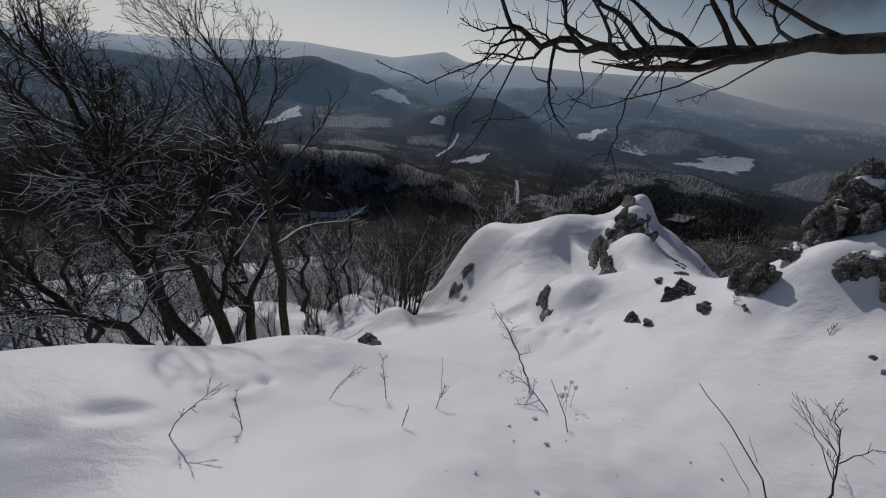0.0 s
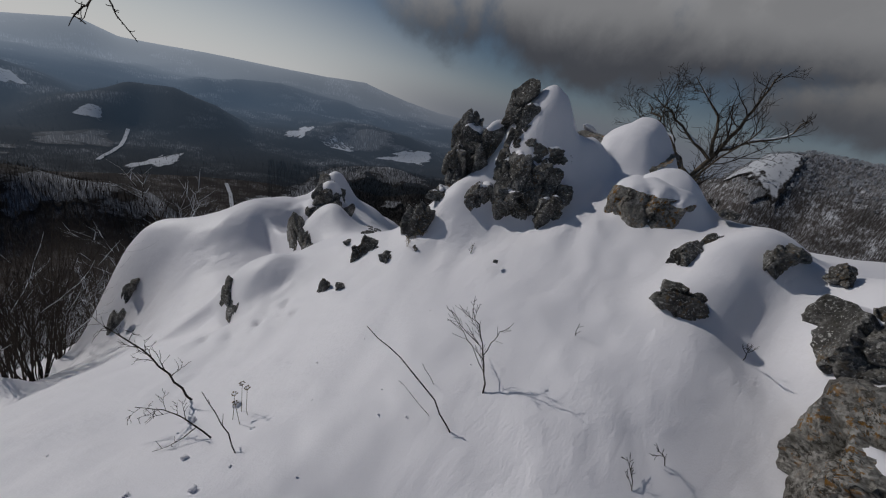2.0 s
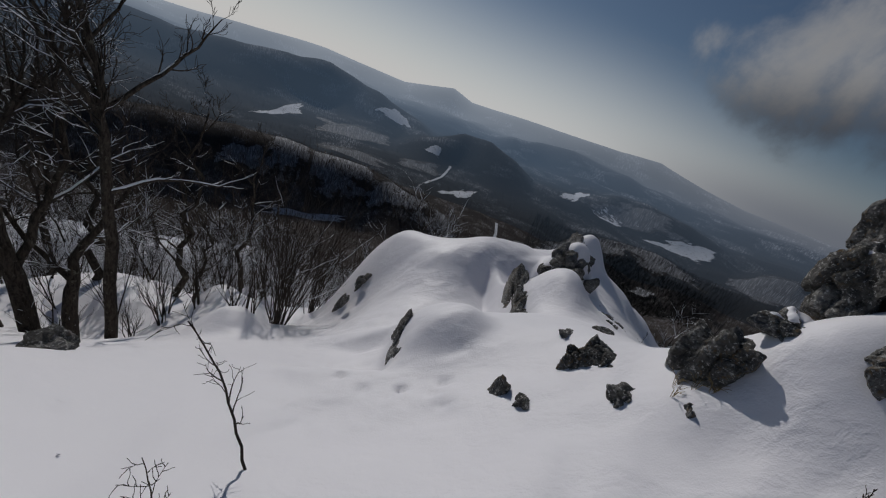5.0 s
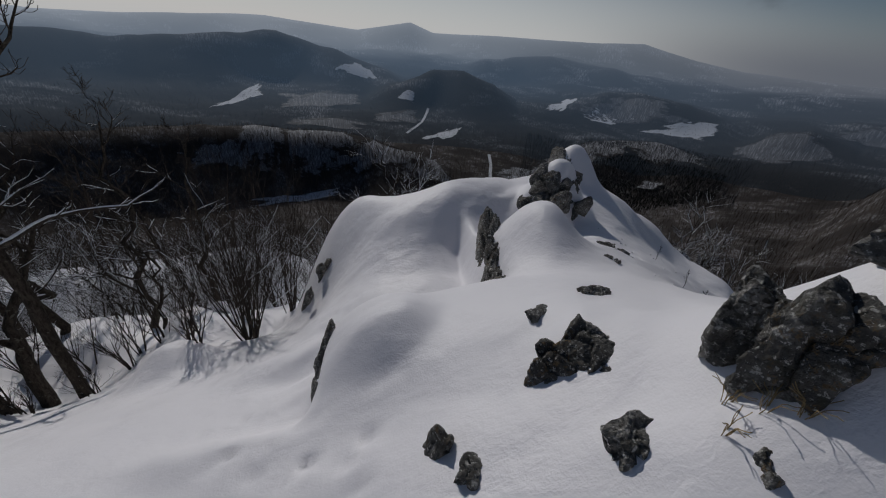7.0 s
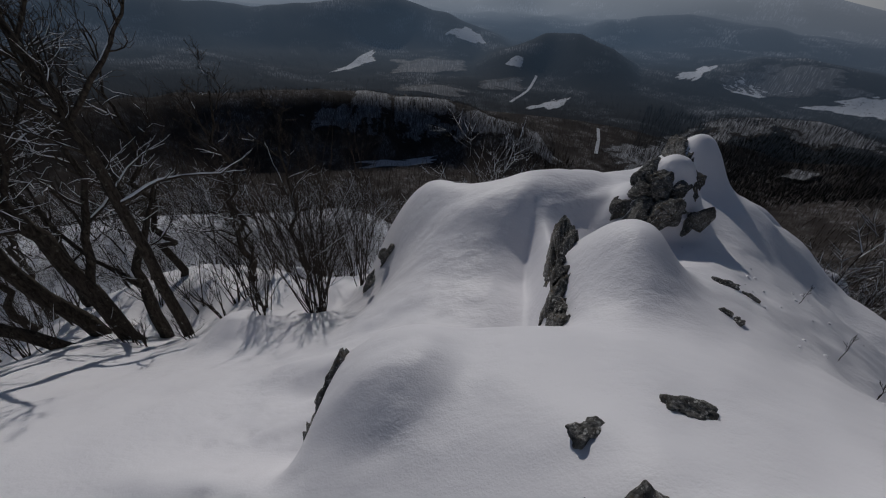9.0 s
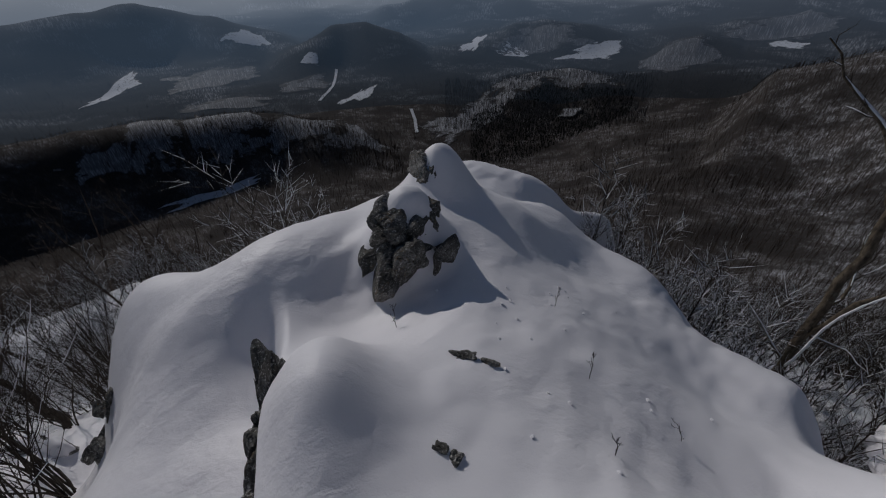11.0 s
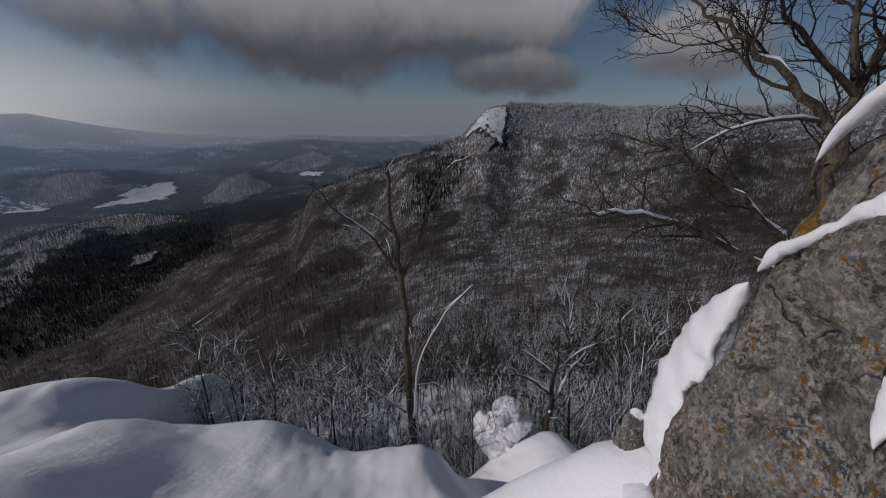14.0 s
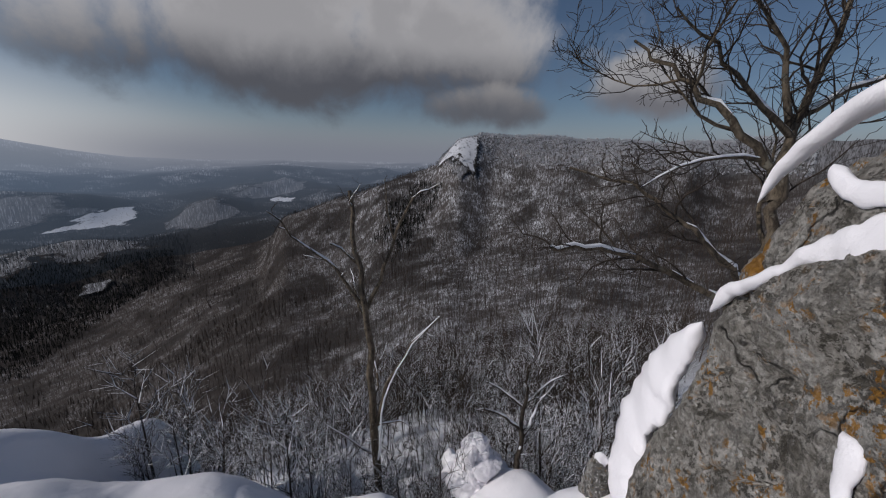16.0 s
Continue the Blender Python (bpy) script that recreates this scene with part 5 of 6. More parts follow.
# tree behind the great rock, with two bare limbs reaching out
twisted = [
    (low_base(line((10.35, 2.15, -1.3), (10.2, 2.3, -0.5), (9.98, 2.42, 0.3), (9.90, 2.45, 0.86), (9.97, 2.81, 1.23), (10.09, 3.16, 1.53), (10.18, 3.49, 1.83), (10.24, 3.80, 2.10))), 0.085, 0.012, 0),
    (line((10.15, 2.35, -0.75), (10.02, 2.61, -0.45), (10.00, 3.19, -0.21), (9.89, 3.68, 0.02), (9.72, 4.14, 0.09), (9.50, 4.52, 0.12)), 0.055, 0.018, 1),
    (line((10.10, 2.35, -0.35), (9.95, 2.68, -0.08), (10.01, 3.05, 0.26), (10.03, 3.37, 0.49), (10.02, 3.69, 0.71), (10.07, 4.32, 0.86)), 0.045, 0.012, 1),
    (line((9.95, 2.43, 0.6), (10.25, 2.23, 1.27), (10.34, 2.00, 1.90), (10.36, 1.90, 2.46), (10.37, 1.77, 2.89)), 0.06, 0.012, 1),
    (line((10.2, 2.23, 1.2), (10.08, 2.78, 1.63), (9.95, 3.2, 1.95), (9.83, 3.61, 2.24)), 0.04, 0.008, 1),
    (line((10.25, 2.23, 1.27), (10.26, 2.43, 2.03), (10.12, 3.03, 2.67)), 0.045, 0.008, 1),
    (line((10.28, 2.15, 1.42), (10.38, 1.70, 1.68), (10.43, 1.28, 1.86), (10.44, 1.08, 2.19)), 0.04, 0.008, 1),
]
tree("twisted_tree", "twisted leafless tree behind the great rock", "tree", grown([(p, a * 0.85, c, k) for p, a, c, k in twisted], 121, (8, 13, 8, 4), 3, reach=0.55, low=0.22, gnarl=0.24), rng, PALE_BARK, snow=(0.022, 0.5), least=0.003)

# broken tree below the edge of the spur
broken = [
    (low_base(line((12.97, 7.36, -6.96), (12.93, 7.50, -5.20), (12.92, 7.53, -3.64), (12.88, 7.64, -2.11), (12.83, 7.78, -0.97), (12.80, 7.86, 0.28))), 0.13, 0.035, 0),
    (line((12.88, 7.64, -2.11), (12.70, 8.12, -1.31), (12.46, 8.63, -0.80), (12.15, 9.19, -0.10)), 0.055, 0.012, 1),
    (line((12.89, 7.59, -2.17), (13.00, 7.24, -1.24), (13.07, 6.99, -0.52), (13.13, 6.70, 0.16), (13.21, 6.19, 0.44)), 0.06, 0.010, 1),
    (line((12.93, 7.45, -5.0), (12.92, 7.18, -3.91), (13.04, 6.66, -2.92), (13.12, 6.10, -2.31)), 0.065, 0.02, 1),
    (line((12.95, 7.4, -5.0), (12.97, 6.94, -4.85), (13.06, 6.55, -5.03)), 0.03, 0.01, 1),
    (line((12.95, 7.42, -5.9), (12.78, 7.9, -5.4), (12.62, 8.5, -4.9)), 0.035, 0.01, 1),
    (line((12.85, 7.75, -1.2), (12.7, 8.05, -0.85), (12.6, 8.2, -0.75)), 0.03, 0.015, 1),
    (line((13.05, 7.05, -0.7), (13.1, 7.2, -0.1), (13.1, 7.25, 0.5)), 0.025, 0.008, 1),
]
tree("broken_tree", "half-dead bare tree plastered with snow on its windward limbs", "tree", grown([(p, a * 0.8, c, k) for p, a, c, k in broken], 122, (3, 6, 4, 2), 3, reach=0.34, gnarl=0.25), rng, PALE_BARK, snow=(0.008, 0.9))
clinging = grown([(line((12.90, 7.40, -5.9), (12.88, 7.36, -5.0), (12.86, 7.14, -3.91), (12.98, 6.62, -2.90), (13.06, 6.08, -2.27)), 0.026, 0.008, 1)], 127, (0, 0), 1)
v, f = tubes([(p - np.array(bpy.data.objects["broken_tree"].location), r, 1) for p, r, k in clinging])
tagged(part("clinging_snow", v, f, CAP, bpy.data.objects["broken_tree"], "snow plastered along a limb"), kind="stuff")

# small tree below the rock
low_tree = [
    (low_base(line((12.60, 4.35, -5.9), (12.66, 4.30, -5.4), (12.80, 4.22, -4.9), (12.86, 4.25, -4.4), (12.95, 4.18, -3.7), (13.0, 4.2, -3.2))), 0.075, 0.02, 0),
    (line((12.80, 4.22, -4.9), (13.1, 4.0, -4.5), (13.4, 3.8, -4.2), (13.6, 3.5, -3.9)), 0.04, 0.01, 1),
    (line((12.84, 4.25, -4.6), (12.7, 4.6, -4.2), (12.6, 5.0, -4.0), (12.5, 5.3, -3.7)), 0.04, 0.01, 1),
    (line((12.9, 4.2, -4.1), (12.9, 4.6, -3.8), (12.8, 5.0, -3.5)), 0.03, 0.008, 1),
    (line((12.9, 4.2, -4.0), (13.1, 3.8, -3.6), (13.2, 3.4, -3.4)), 0.03, 0.008, 1),
]
tree("small_tree", "small dark leafless tree with snow on every branch", "tree", grown(low_tree, 129, (9, 9, 6, 3), 3, reach=0.42, gnarl=0.24), rng, BARK, snow=(0.004, 0.85), least=0.003)

# tree at the start of the walk, whose bough hangs over the slope
bough = [
    (low_base(line((3.3, -1.7, 0.1), (3.25, -1.6, 0.8), (3.05, -1.35, 1.5), (2.9, -1.2, 2.3), (2.8, -1.1, 3.2))), 0.11, 0.06, 0),
    (line((3.05, -1.35, 1.5), (2.6, -0.3, 1.85), (2.15, 0.5, 1.88), (1.85, 1.05, 1.84), (1.59, 1.45, 1.78), (1.40, 1.63, 1.74), (1.19, 1.79, 1.72), (0.93, 1.94, 1.69), (0.77, 2.01, 1.68), (0.59, 2.07, 1.71), (0.42, 2.11, 1.74), (0.31, 2.13, 1.89)), 0.05, 0.008, 1),
    (line((1.37, 1.62, 1.73), (1.18, 1.74, 1.66), (1.01, 1.84, 1.63), (0.89, 1.90, 1.63)), 0.022, 0.008, 2),
    (line((0.42, 2.11, 1.74), (0.47, 2.10, 1.68), (0.31, 2.13, 1.50), (0.21, 2.14, 1.30), (0.14, 2.15, 0.99)), 0.006, 0.002, 2),
    (line((0.43, 2.13, 1.74), (0.32, 2.18, 1.59), (0.03, 2.20, 1.45), (-0.25, 2.19, 1.53)), 0.006, 0.002, 2),
    (line((1.04, 1.92, 1.71), (0.87, 2.02, 1.85), (0.72, 2.08, 1.92), (0.47, 2.15, 1.98)), 0.014, 0.004, 2),
    (line((1.20, 1.83, 1.72), (1.01, 2.01, 1.86), (0.82, 2.10, 1.97)), 0.014, 0.004, 2),
    (line((0.75, 2.02, 1.68), (0.85, 2.1, 1.5), (0.80, 2.15, 1.35)), 0.0035, 0.002, 2),
    (line((0.50, 2.09, 1.72), (0.41, 2.12, 1.42), (0.35, 2.12, 1.24), (0.24, 2.12, 1.06), (0.11, 2.12, 0.90)), 0.0055, 0.002, 2),
    (line((0.38, 2.12, 1.34), (0.29, 2.12, 1.28), (0.45, 2.14, 1.31), (0.60, 2.12, 1.34), (0.71, 2.12, 1.47)), 0.003, 0.0015, 2),
    (line((1.05, 1.90, 1.70), (1.08, 2.10, 1.50), (1.10, 2.12, 1.34), (1.10, 2.12, 1.20), (1.10, 2.12, 1.13), (1.05, 2.12, 1.07), (1.08, 2.13, 1.05)), 0.005, 0.002, 2),
    (line((1.10, 2.12, 1.20), (1.06, 2.12, 1.19), (1.02, 2.12, 1.18), (0.96, 2.12, 1.13)), 0.003, 0.0015, 2),
    (line((1.10, 2.12, 1.21), (1.14, 2.12, 1.14), (1.16, 2.12, 1.10), (1.21, 2.12, 1.03)), 0.0035, 0.0015, 2),
    (line((1.35, 1.72, 1.72), (1.28, 2.0, 1.58), (1.20, 2.12, 1.52), (0.93, 2.12, 1.42), (0.77, 2.12, 1.48)), 0.006, 0.002, 2),
    (line((1.45, 1.66, 1.74), (1.50, 2.0, 1.60), (1.50, 2.12, 1.56), (1.38, 2.14, 1.50)), 0.005, 0.002, 2),
    (line((1.55, 1.50, 1.78), (1.25, 1.75, 1.95), (1.0, 1.95, 2.05), (0.8, 2.0, 2.2)), 0.010, 0.003, 2),
]
tree("overhanging_tree", "leafless tree with a bare bough reaching over the slope", "tree", grown(bough, 123, (0, 16, 8, 4), 3, reach=0.26, low=0.42, gnarl=0.3, wobble=0.006), rng, BARK, snow=None, least=0.0014)


# ---- woods ----
def template(seed, tall, kids, last, snowy, sides=(4, 3, 3, 3), steps=4, reach=0.5):
    """One leafless forest tree at the origin: vertices, triangles and material of each."""
    rng = np.random.default_rng(seed)
    p = [np.zeros(3)]
    v = np.array([0.05 * rng.normal(), 0.05 * rng.normal(), 1.0])
    bends = 5 if last > 2 else 2
    for k in range(bends):
        v = v + rng.normal(size=3) * 0.09
        p.append(p[-1] + v / np.linalg.norm(v) * tall / bends)
    p = np.array(p)
    out = [(p, np.linspace(0.011 * tall, 0.012, bends + 1), 0)]
    branch_out(rng, p, out[0][1], tall * reach, 0, out, kids, 0.22, 0.12, last=last, steps=steps, low=0.3, angle=0.7)
    v, q = tubes(out, sides, 0.007)
    f = np.concatenate([q[:, [0, 1, 2]], q[:, [0, 2, 3]]])
    m = np.zeros(len(f), int)
    if snowy:
        s = lying_snow(rng, out, 0.010, snowy, 1.0)
        if s:
            sv, sq = tubes(s, (3, 3, 3, 3), 0.013)
            sf = np.concatenate([sq[:, [0, 1, 2]], sq[:, [0, 2, 3]]]) + len(v)
            v, f = np.concatenate([v, sv]), np.concatenate([f, sf])
            m = np.concatenate([m, np.ones(len(sf), int)])
    return v, f, m


def slight(seed, tall, limbs, twigs=0, wide=0.011, limb=0.006, fine=0.0035, lean=(0.45, 0.85)):
    """A forest tree for far off: a trunk and limbs, each a slim blade."""
    rng = np.random.default_rng(seed)
    v, f = [], []

    def blade(a, b, wide, turn):
        side = np.array([math.cos(turn), math.sin(turn), 0.0]) * wide
        k = len(v)
        v.extend((a - side, a + side, b))
        f.append((k, k + 1, k + 2))

    top = np.array([0.05 * tall * rng.normal(), 0.05 * tall * rng.normal(), tall])
    for turn in (0.4, 1.97):
        blade(np.zeros(3), top, wide * tall, turn)
    for k in range(limbs):
        t = 0.30 + 0.62 * (k + rng.random()) / limbs
        a = top * t
        b = a + spread(rng, top, rng.uniform(*lean)) * tall * rng.uniform(0.22, 0.36) * (1.3 - t * 0.7)
        blade(a, b, limb * tall, rng.uniform(0, 3.14))
        for _ in range(twigs):
            c = a + (b - a) * rng.uniform(0.3, 0.95)
            blade(c, c + spread(rng, b - a, rng.uniform(0.4, 0.9)) * tall * rng.uniform(0.07, 0.14), fine * tall, rng.uniform(0, 3.14))
    return np.array(v), np.array(f), np.zeros(len(f), int)


def woods(name, label, places, kinds, seed, mats=(STEM, CAP), size=(0.7, 1.25)):
    """Many trees joined into one mesh."""
    rng = np.random.default_rng(seed)
    vs, fs, ms, base = [], [], [], 0
    for x, y, z in places:
        v, f, m = kinds[rng.integers(len(kinds))]
        a, s = rng.uniform(0, 6.283), rng.uniform(*size)
        c, d = math.cos(a) * s, math.sin(a) * s
        w = np.stack([v[:, 0] * c - v[:, 1] * d + x, v[:, 0] * d + v[:, 1] * c + y, v[:, 2] * s * rng.uniform(0.85, 1.15) + z - 0.2], 1)
        vs.append(w.astype(np.float32))
        fs.append(f + base)
        ms.append(m)
        base += len(v)
    ob = part(name, np.concatenate(vs), np.concatenate(fs), list(mats), index=np.concatenate(ms), smooth=False)
    return tagged(ob, label, "woods", kind="stuff")


def scatter(rng, count, az, r, keep=None, even=False):
    """Random places on the ground in a range of bearing and distance; even: the same number in each ring."""
    a = np.radians(rng.uniform(az[0], az[1], count))
    u = rng.uniform(0, 1, count)
    d = r[0] * (r[1] / r[0]) ** u if even else np.sqrt(r[0] ** 2 + u * (r[1] ** 2 - r[0] ** 2))
    x, y = HUB[0] + d * np.sin(a), HUB[1] + d * np.cos(a)
    ok = np.ones(count, bool) if keep is None else keep(x, y, np.degrees(a), d)
    x, y = x[ok], y[ok]
    return np.stack([x, y, height(x, y)], 1)


def shapes(seed, tall, kids, last, snowy, n=5, **more):
    return [template(seed + k, tall * (0.85 + 0.08 * k), kids, last, snowy, **more) for k in range(n)]


rng = np.random.default_rng(7)
NEAR = shapes(300, 6.4, (10, 6, 4), 3, 0.35, sides=(4, 3, 2, 2))
SNOWY = shapes(320, 5.2, (11, 6, 4), 3, 0.55, sides=(4, 3, 2, 2))
DARK = shapes(330, 7.5, (8, 5, 4), 3, 0, sides=(4, 3, 2, 2))
MID = [slight(340 + k, 5.6 + 0.5 * k, 8, 5, 0.020, 0.009, 0.0060, (0.3, 0.7)) for k in range(5)]
FARW = [slight(360 + k, 7.0 + 0.6 * k, 7, 0, 0.034, 0.012, lean=(0.22, 0.55)) for k in range(5)]
THIN = [slight(370 + k, 9.5 + 0.8 * k, 5, 0, 0.034, 0.011, lean=(0.20, 0.45)) for k in range(5)]
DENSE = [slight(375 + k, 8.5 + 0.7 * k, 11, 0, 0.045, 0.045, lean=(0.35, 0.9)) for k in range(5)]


def frosty(seed, tall, tufts=26):
    """A rimed forest tree: a dark stem under a loose crown of small white tufts."""
    rng = np.random.default_rng(seed)
    v = [np.array([-0.02 * tall, 0, 0]), np.array([0.02 * tall, 0, 0]), np.array([0, 0, tall * 0.8])]
    f, m = [(0, 1, 2)], [1]
    for k in range(tufts):
        way = rng.normal(size=3)
        way /= np.linalg.norm(way)
        c = np.array([0, 0, 0.66 * tall]) + way * np.array([0.30, 0.30, 0.32]) * tall * rng.uniform(0.45, 1.0)
        a, b = rng.normal(size=(2, 3)) * tall * 0.075
        n = len(v)
        v.extend((c + a, c - 0.6 * a + b, c - 0.6 * a - b))
        f.append((n, n + 1, n + 2))
        m.append(0)
    return np.array(v), np.array(f), np.array(m)


WHITE = [frosty(380 + k, 5.5 + 0.5 * k) for k in range(6)]

def brushy(seed, tall, limbs, twigs, snow, stems=1, lean=0.06):
    """A twiggy young tree as slim blades, snow on the upper side of its limbs."""
    rng = np.random.default_rng(seed)
    v, f, m = [], [], []

    def blade(a, b, wide, turn, mat=0):
        side = np.array([math.cos(turn), math.sin(turn), 0.0]) * wide
        k = len(v)
        v.extend((a - side, a + side, b))
        f.append((k, k + 1, k + 2))
        m.append(mat)

    lift = np.array([0, 0, 0.004 * tall])
    for stem in range(stems):
        foot = rng.normal(size=3) * np.array([0.06, 0.06, 0]) * tall
        top = foot + np.array([lean * tall * rng.normal(), lean * tall * rng.normal(), tall * rng.uniform(0.7, 1.0)])
        for turn in (0.4, 1.97):
            blade(foot, top, 0.009 * tall, turn)
        for k in range(limbs):
            t = 0.18 + 0.76 * (k + rng.random()) / limbs
            a = foot + (top - foot) * t
            b = a + spread(rng, top - foot, rng.uniform(0.3, 0.7 + 2.5 * lean)) * tall * rng.uniform(0.26, 0.42) * (1.25 - t * 0.7)
            turn = rng.uniform(0, 3.14)
            blade(a, b, 0.0036 * tall, turn)
            if rng.random() < snow:
                blade(a + lift, b + lift, 0.0038 * tall, turn, 1)
            for _ in range(twigs):
                c = a + (b - a) * rng.uniform(0.25, 0.95)
                e = c + spread(rng, b - a, rng.uniform(0.4, 1.0)) * tall * rng.uniform(0.08, 0.17)
                turn = rng.uniform(0, 3.14)
                blade(c, e, 0.0024 * tall, turn)
                if rng.random() < snow:
                    blade(c + lift, e + lift, 0.0022 * tall, turn, 1)
    return np.array(v), np.array(f), np.array(m)


BRUSH = [brushy(400 + k, 4.6 + 0.6 * k, 11, 6, 0.4) for k in range(6)]
CLOSE = [brushy(440 + k, 4.0 + 0.5 * k, 14, 10, 0.55) for k in range(6)]

# the east bowl
woods("woodland", "snow-laden trees below the crest", scatter(rng, 520, (50, 114), (13, 46), lambda x, y, a, r: (a > 74) | (r > 26)), SNOWY, 1, (TWIG, CAP), size=(0.6, 1.05))
woods("brushwood", "tangled brushwood with snow on every twig", scatter(rng, 2600, (40, 116), (26, 115)), BRUSH, 12, size=(0.6, 1.05))
woods("woodland", "small snow-laden trees close below the crest", scatter(rng, 620, (46, 114), (12.5, 36), lambda x, y, a, r: (y < 11) | (r > 20)), CLOSE, 14, (TWIG, CAP), size=(0.45, 0.95))
woods("thicket", "low snow-laden brush under the edge of the spur", scatter(rng, 420, (46, 106), (8.0, 15.0), lambda x, y, a, r: (height(x, y) < -5.3) & (x > 10.6) & (abs(y - 4.8) + abs(x - 12.4) > 1.3)), CLOSE, 17, (TWIG, CAP), size=(0.3, 0.65))
woods("woodland", "leafless woodland on the east slope", scatter(rng, 330, (38, 118), (30, 95)), NEAR, 2, (TWIG, CAP), size=(0.45, 0.8))
woods("woodland", "leafless woodland on the lower east slope", scatter(rng, 6500, (25, 122), (70, 300)), MID, 3, size=(0.5, 0.95))
# the west and north slopes
THICKET = [brushy(420 + k, 3.6 + 0.5 * k, 11, 9, 0.5, 2, 0.2) for k in range(6)]
woods("thicket", "dark leafless thicket on the steep west slope", scatter(rng, 400, (-82, 8), (9.5, 34), lambda x, y, a, r: (height(x, y) < -5.2) & ((y > 9.8) | (r > 15))), THICKET, 13, (BARK, CAP), (0.4, 0.85))
woods("woodland", "dark leafless woodland on the west slope", scatter(rng, 240, (-85, 8), (16, 75), lambda x, y, a, r: r > 16 + 6 * (a > -25)), DARK, 4)
woods("woodland", "dark leafless woodland on the north slope", scatter(rng, 1700, (-70, 40), (70, 240)), MID, 5, size=(0.6, 1.0))


# ---- the valley ----
def open_land(x, y, a, r):
    """Woods everywhere but for clearings with soft borders."""
    return value_noise(x / 60, y / 60, 77) + 0.5 * value_noise(x / 22, y / 22, 78) > -0.36


def seen_elev(x, y, r):
    return np.degrees(np.arctan2(height(x, y) - 1.0, r))


def plateau(x, y, a, r):
    return (height(x, y) + 6 * value_noise(x / 25, y / 25, 80) > -4) & (r < 650) & (a > 79)


def hollow(x, y, a, r):
    e = seen_elev(x, y, r)
    return (e < -12.0 - 0.45 * np.maximum(0, 33 - a)) & (e > -23.0 + 0.55 * np.maximum(0, a - 30)) & (a > 23) & (a < 45) & (r < 780)


def flank(x, y, a, r):
    """The open snowy side of the ridge across the valley."""
    e, top = seen_elev(x, y, r), np.interp(a, [-26, -8, 2, 12], [-14.0, -14.6, -16.8, -20.5])
    return (a > -26) & (a < 12) & (r > 400) & (r < 580) & (e < top) & (e > top - 4.6)


def plain_woods(x, y, a, r):
    return open_land(x, y, a, r) & ~plateau(x, y, a, r) & ~hollow(x, y, a, r) & ~flank(x, y, a, r)


woods("forest", "grey leafless forest filling the valley", scatter(rng, 26000, (-58, 124), (240, 620), plain_woods), FARW, 6, (STEM, CAP), (0.35, 0.7))
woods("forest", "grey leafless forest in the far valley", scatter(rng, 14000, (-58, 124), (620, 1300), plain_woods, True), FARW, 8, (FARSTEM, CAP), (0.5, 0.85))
woods("forest", "frost-white forest on the flat mountain top", scatter(rng, 13000, (78, 126), (330, 650), plateau), WHITE, 9, (FROST, STEM), (0.3, 0.55))
woods("forest", "dense dark woods in the hollow below the ridge", scatter(rng, 12000, (23, 45), (440, 780), hollow), DENSE, 10, (FIR_AND_SHADE, CAP), (0.35, 0.55))

# the ravine's shadow is put in as a stand of near-black trees
woods("forest", "dark trees standing in for shade in a ravine under the cliff", scatter(rng, 5200, (66, 90), (260, 460), lambda x, y, a, r: (abs(a - 78 - 0.04 * (r - 370)) / 6.5 + abs(r - 370) / 120 + 0.7 * value_noise(x / 26, y / 26, 79) + 0.5 * value_noise(x / 5, y / 5, 81) < 0.75) & (height(x, y) < -25)), DENSE, 19, (FIR_AND_SHADE, CAP), (0.35, 0.6))
woods("forest", "thin stems on a snowy ridge flank", scatter(rng, 4500, (-26, 12), (400, 580), flank), THIN, 15, (STEM, CAP), (0.55, 0.9))
woods("forest", "thin stems on a snowy ridge crest", scatter(rng, 4200, (19, 47), (560, 860), lambda x, y, a, r: (seen_elev(x, y, r) > -19.0) & (seen_elev(x, y, r) < -10.2)), THIN, 16, (FARSTEM, CAP), (0.6, 0.95))

meadow("cliff", ((80.6, -1.6), (83.6, 2.4), (86.8, 3.2), (86.2, -2.4)), "snow-plastered cliff at the end of the mountain top", FIELD, lift=2.5)
meadow("snowfield", ((83.0, -2.4), (84.6, -1.0), (86.2, -1.2), (84.4, -3.0)), "snowy scree below a cliff", GLADE, lift=2.0)
meadow("snowfield", ((-0.9, -8.7), (0.8, -7.5), (1.9, -7.6), (1.9, -9.2)), "bright snowy meadow among dark wooded hills")
meadow("snowfield", ((-24.8, -10.3), (-18.8, -7.7), (-18.6, -9.0), (-23.9, -10.5)), "long snowy meadow at the foot of a hill")
meadow("snowfield", ((-9.2, -5.4), (-5.6, -4.4), (-3.4, -6.2), (-6.7, -6.0)), "hazy snowy clearing high on a far slope")
meadow("snowfield", ((2.5, -14.0), (7.0, -12.3), (9.3, -11.8), (8.0, -13.5)), "curved snowy clearing below a cone-shaped hill")
meadow("snowfield", ((20.5, -7.9), (23.5, -6.1), (24.9, -6.0), (23.3, -7.8)), "snowy meadow on a low ridge")
meadow("snowfield", ((25.2, -8.3), (27.7, -7.0), (32.6, -7.5), (30.1, -8.6)), "broad snowy meadow on a low ridge")
meadow("snowfield", ((34.2, -8.8), (37.9, -6.9), (42.1, -6.4), (41.2, -8.5)), "bright snowy slope below a low ridge")
# snow and stems in a paler patch, which paints the slope as sunlit
meadow("snowfield", ((24.9, -7.9), (29.7, -4.9), (35.0, -4.8), (38.2, -7.0)), "slope under thin standing trees, its sunlight put into a paler patch", FARGLADE)
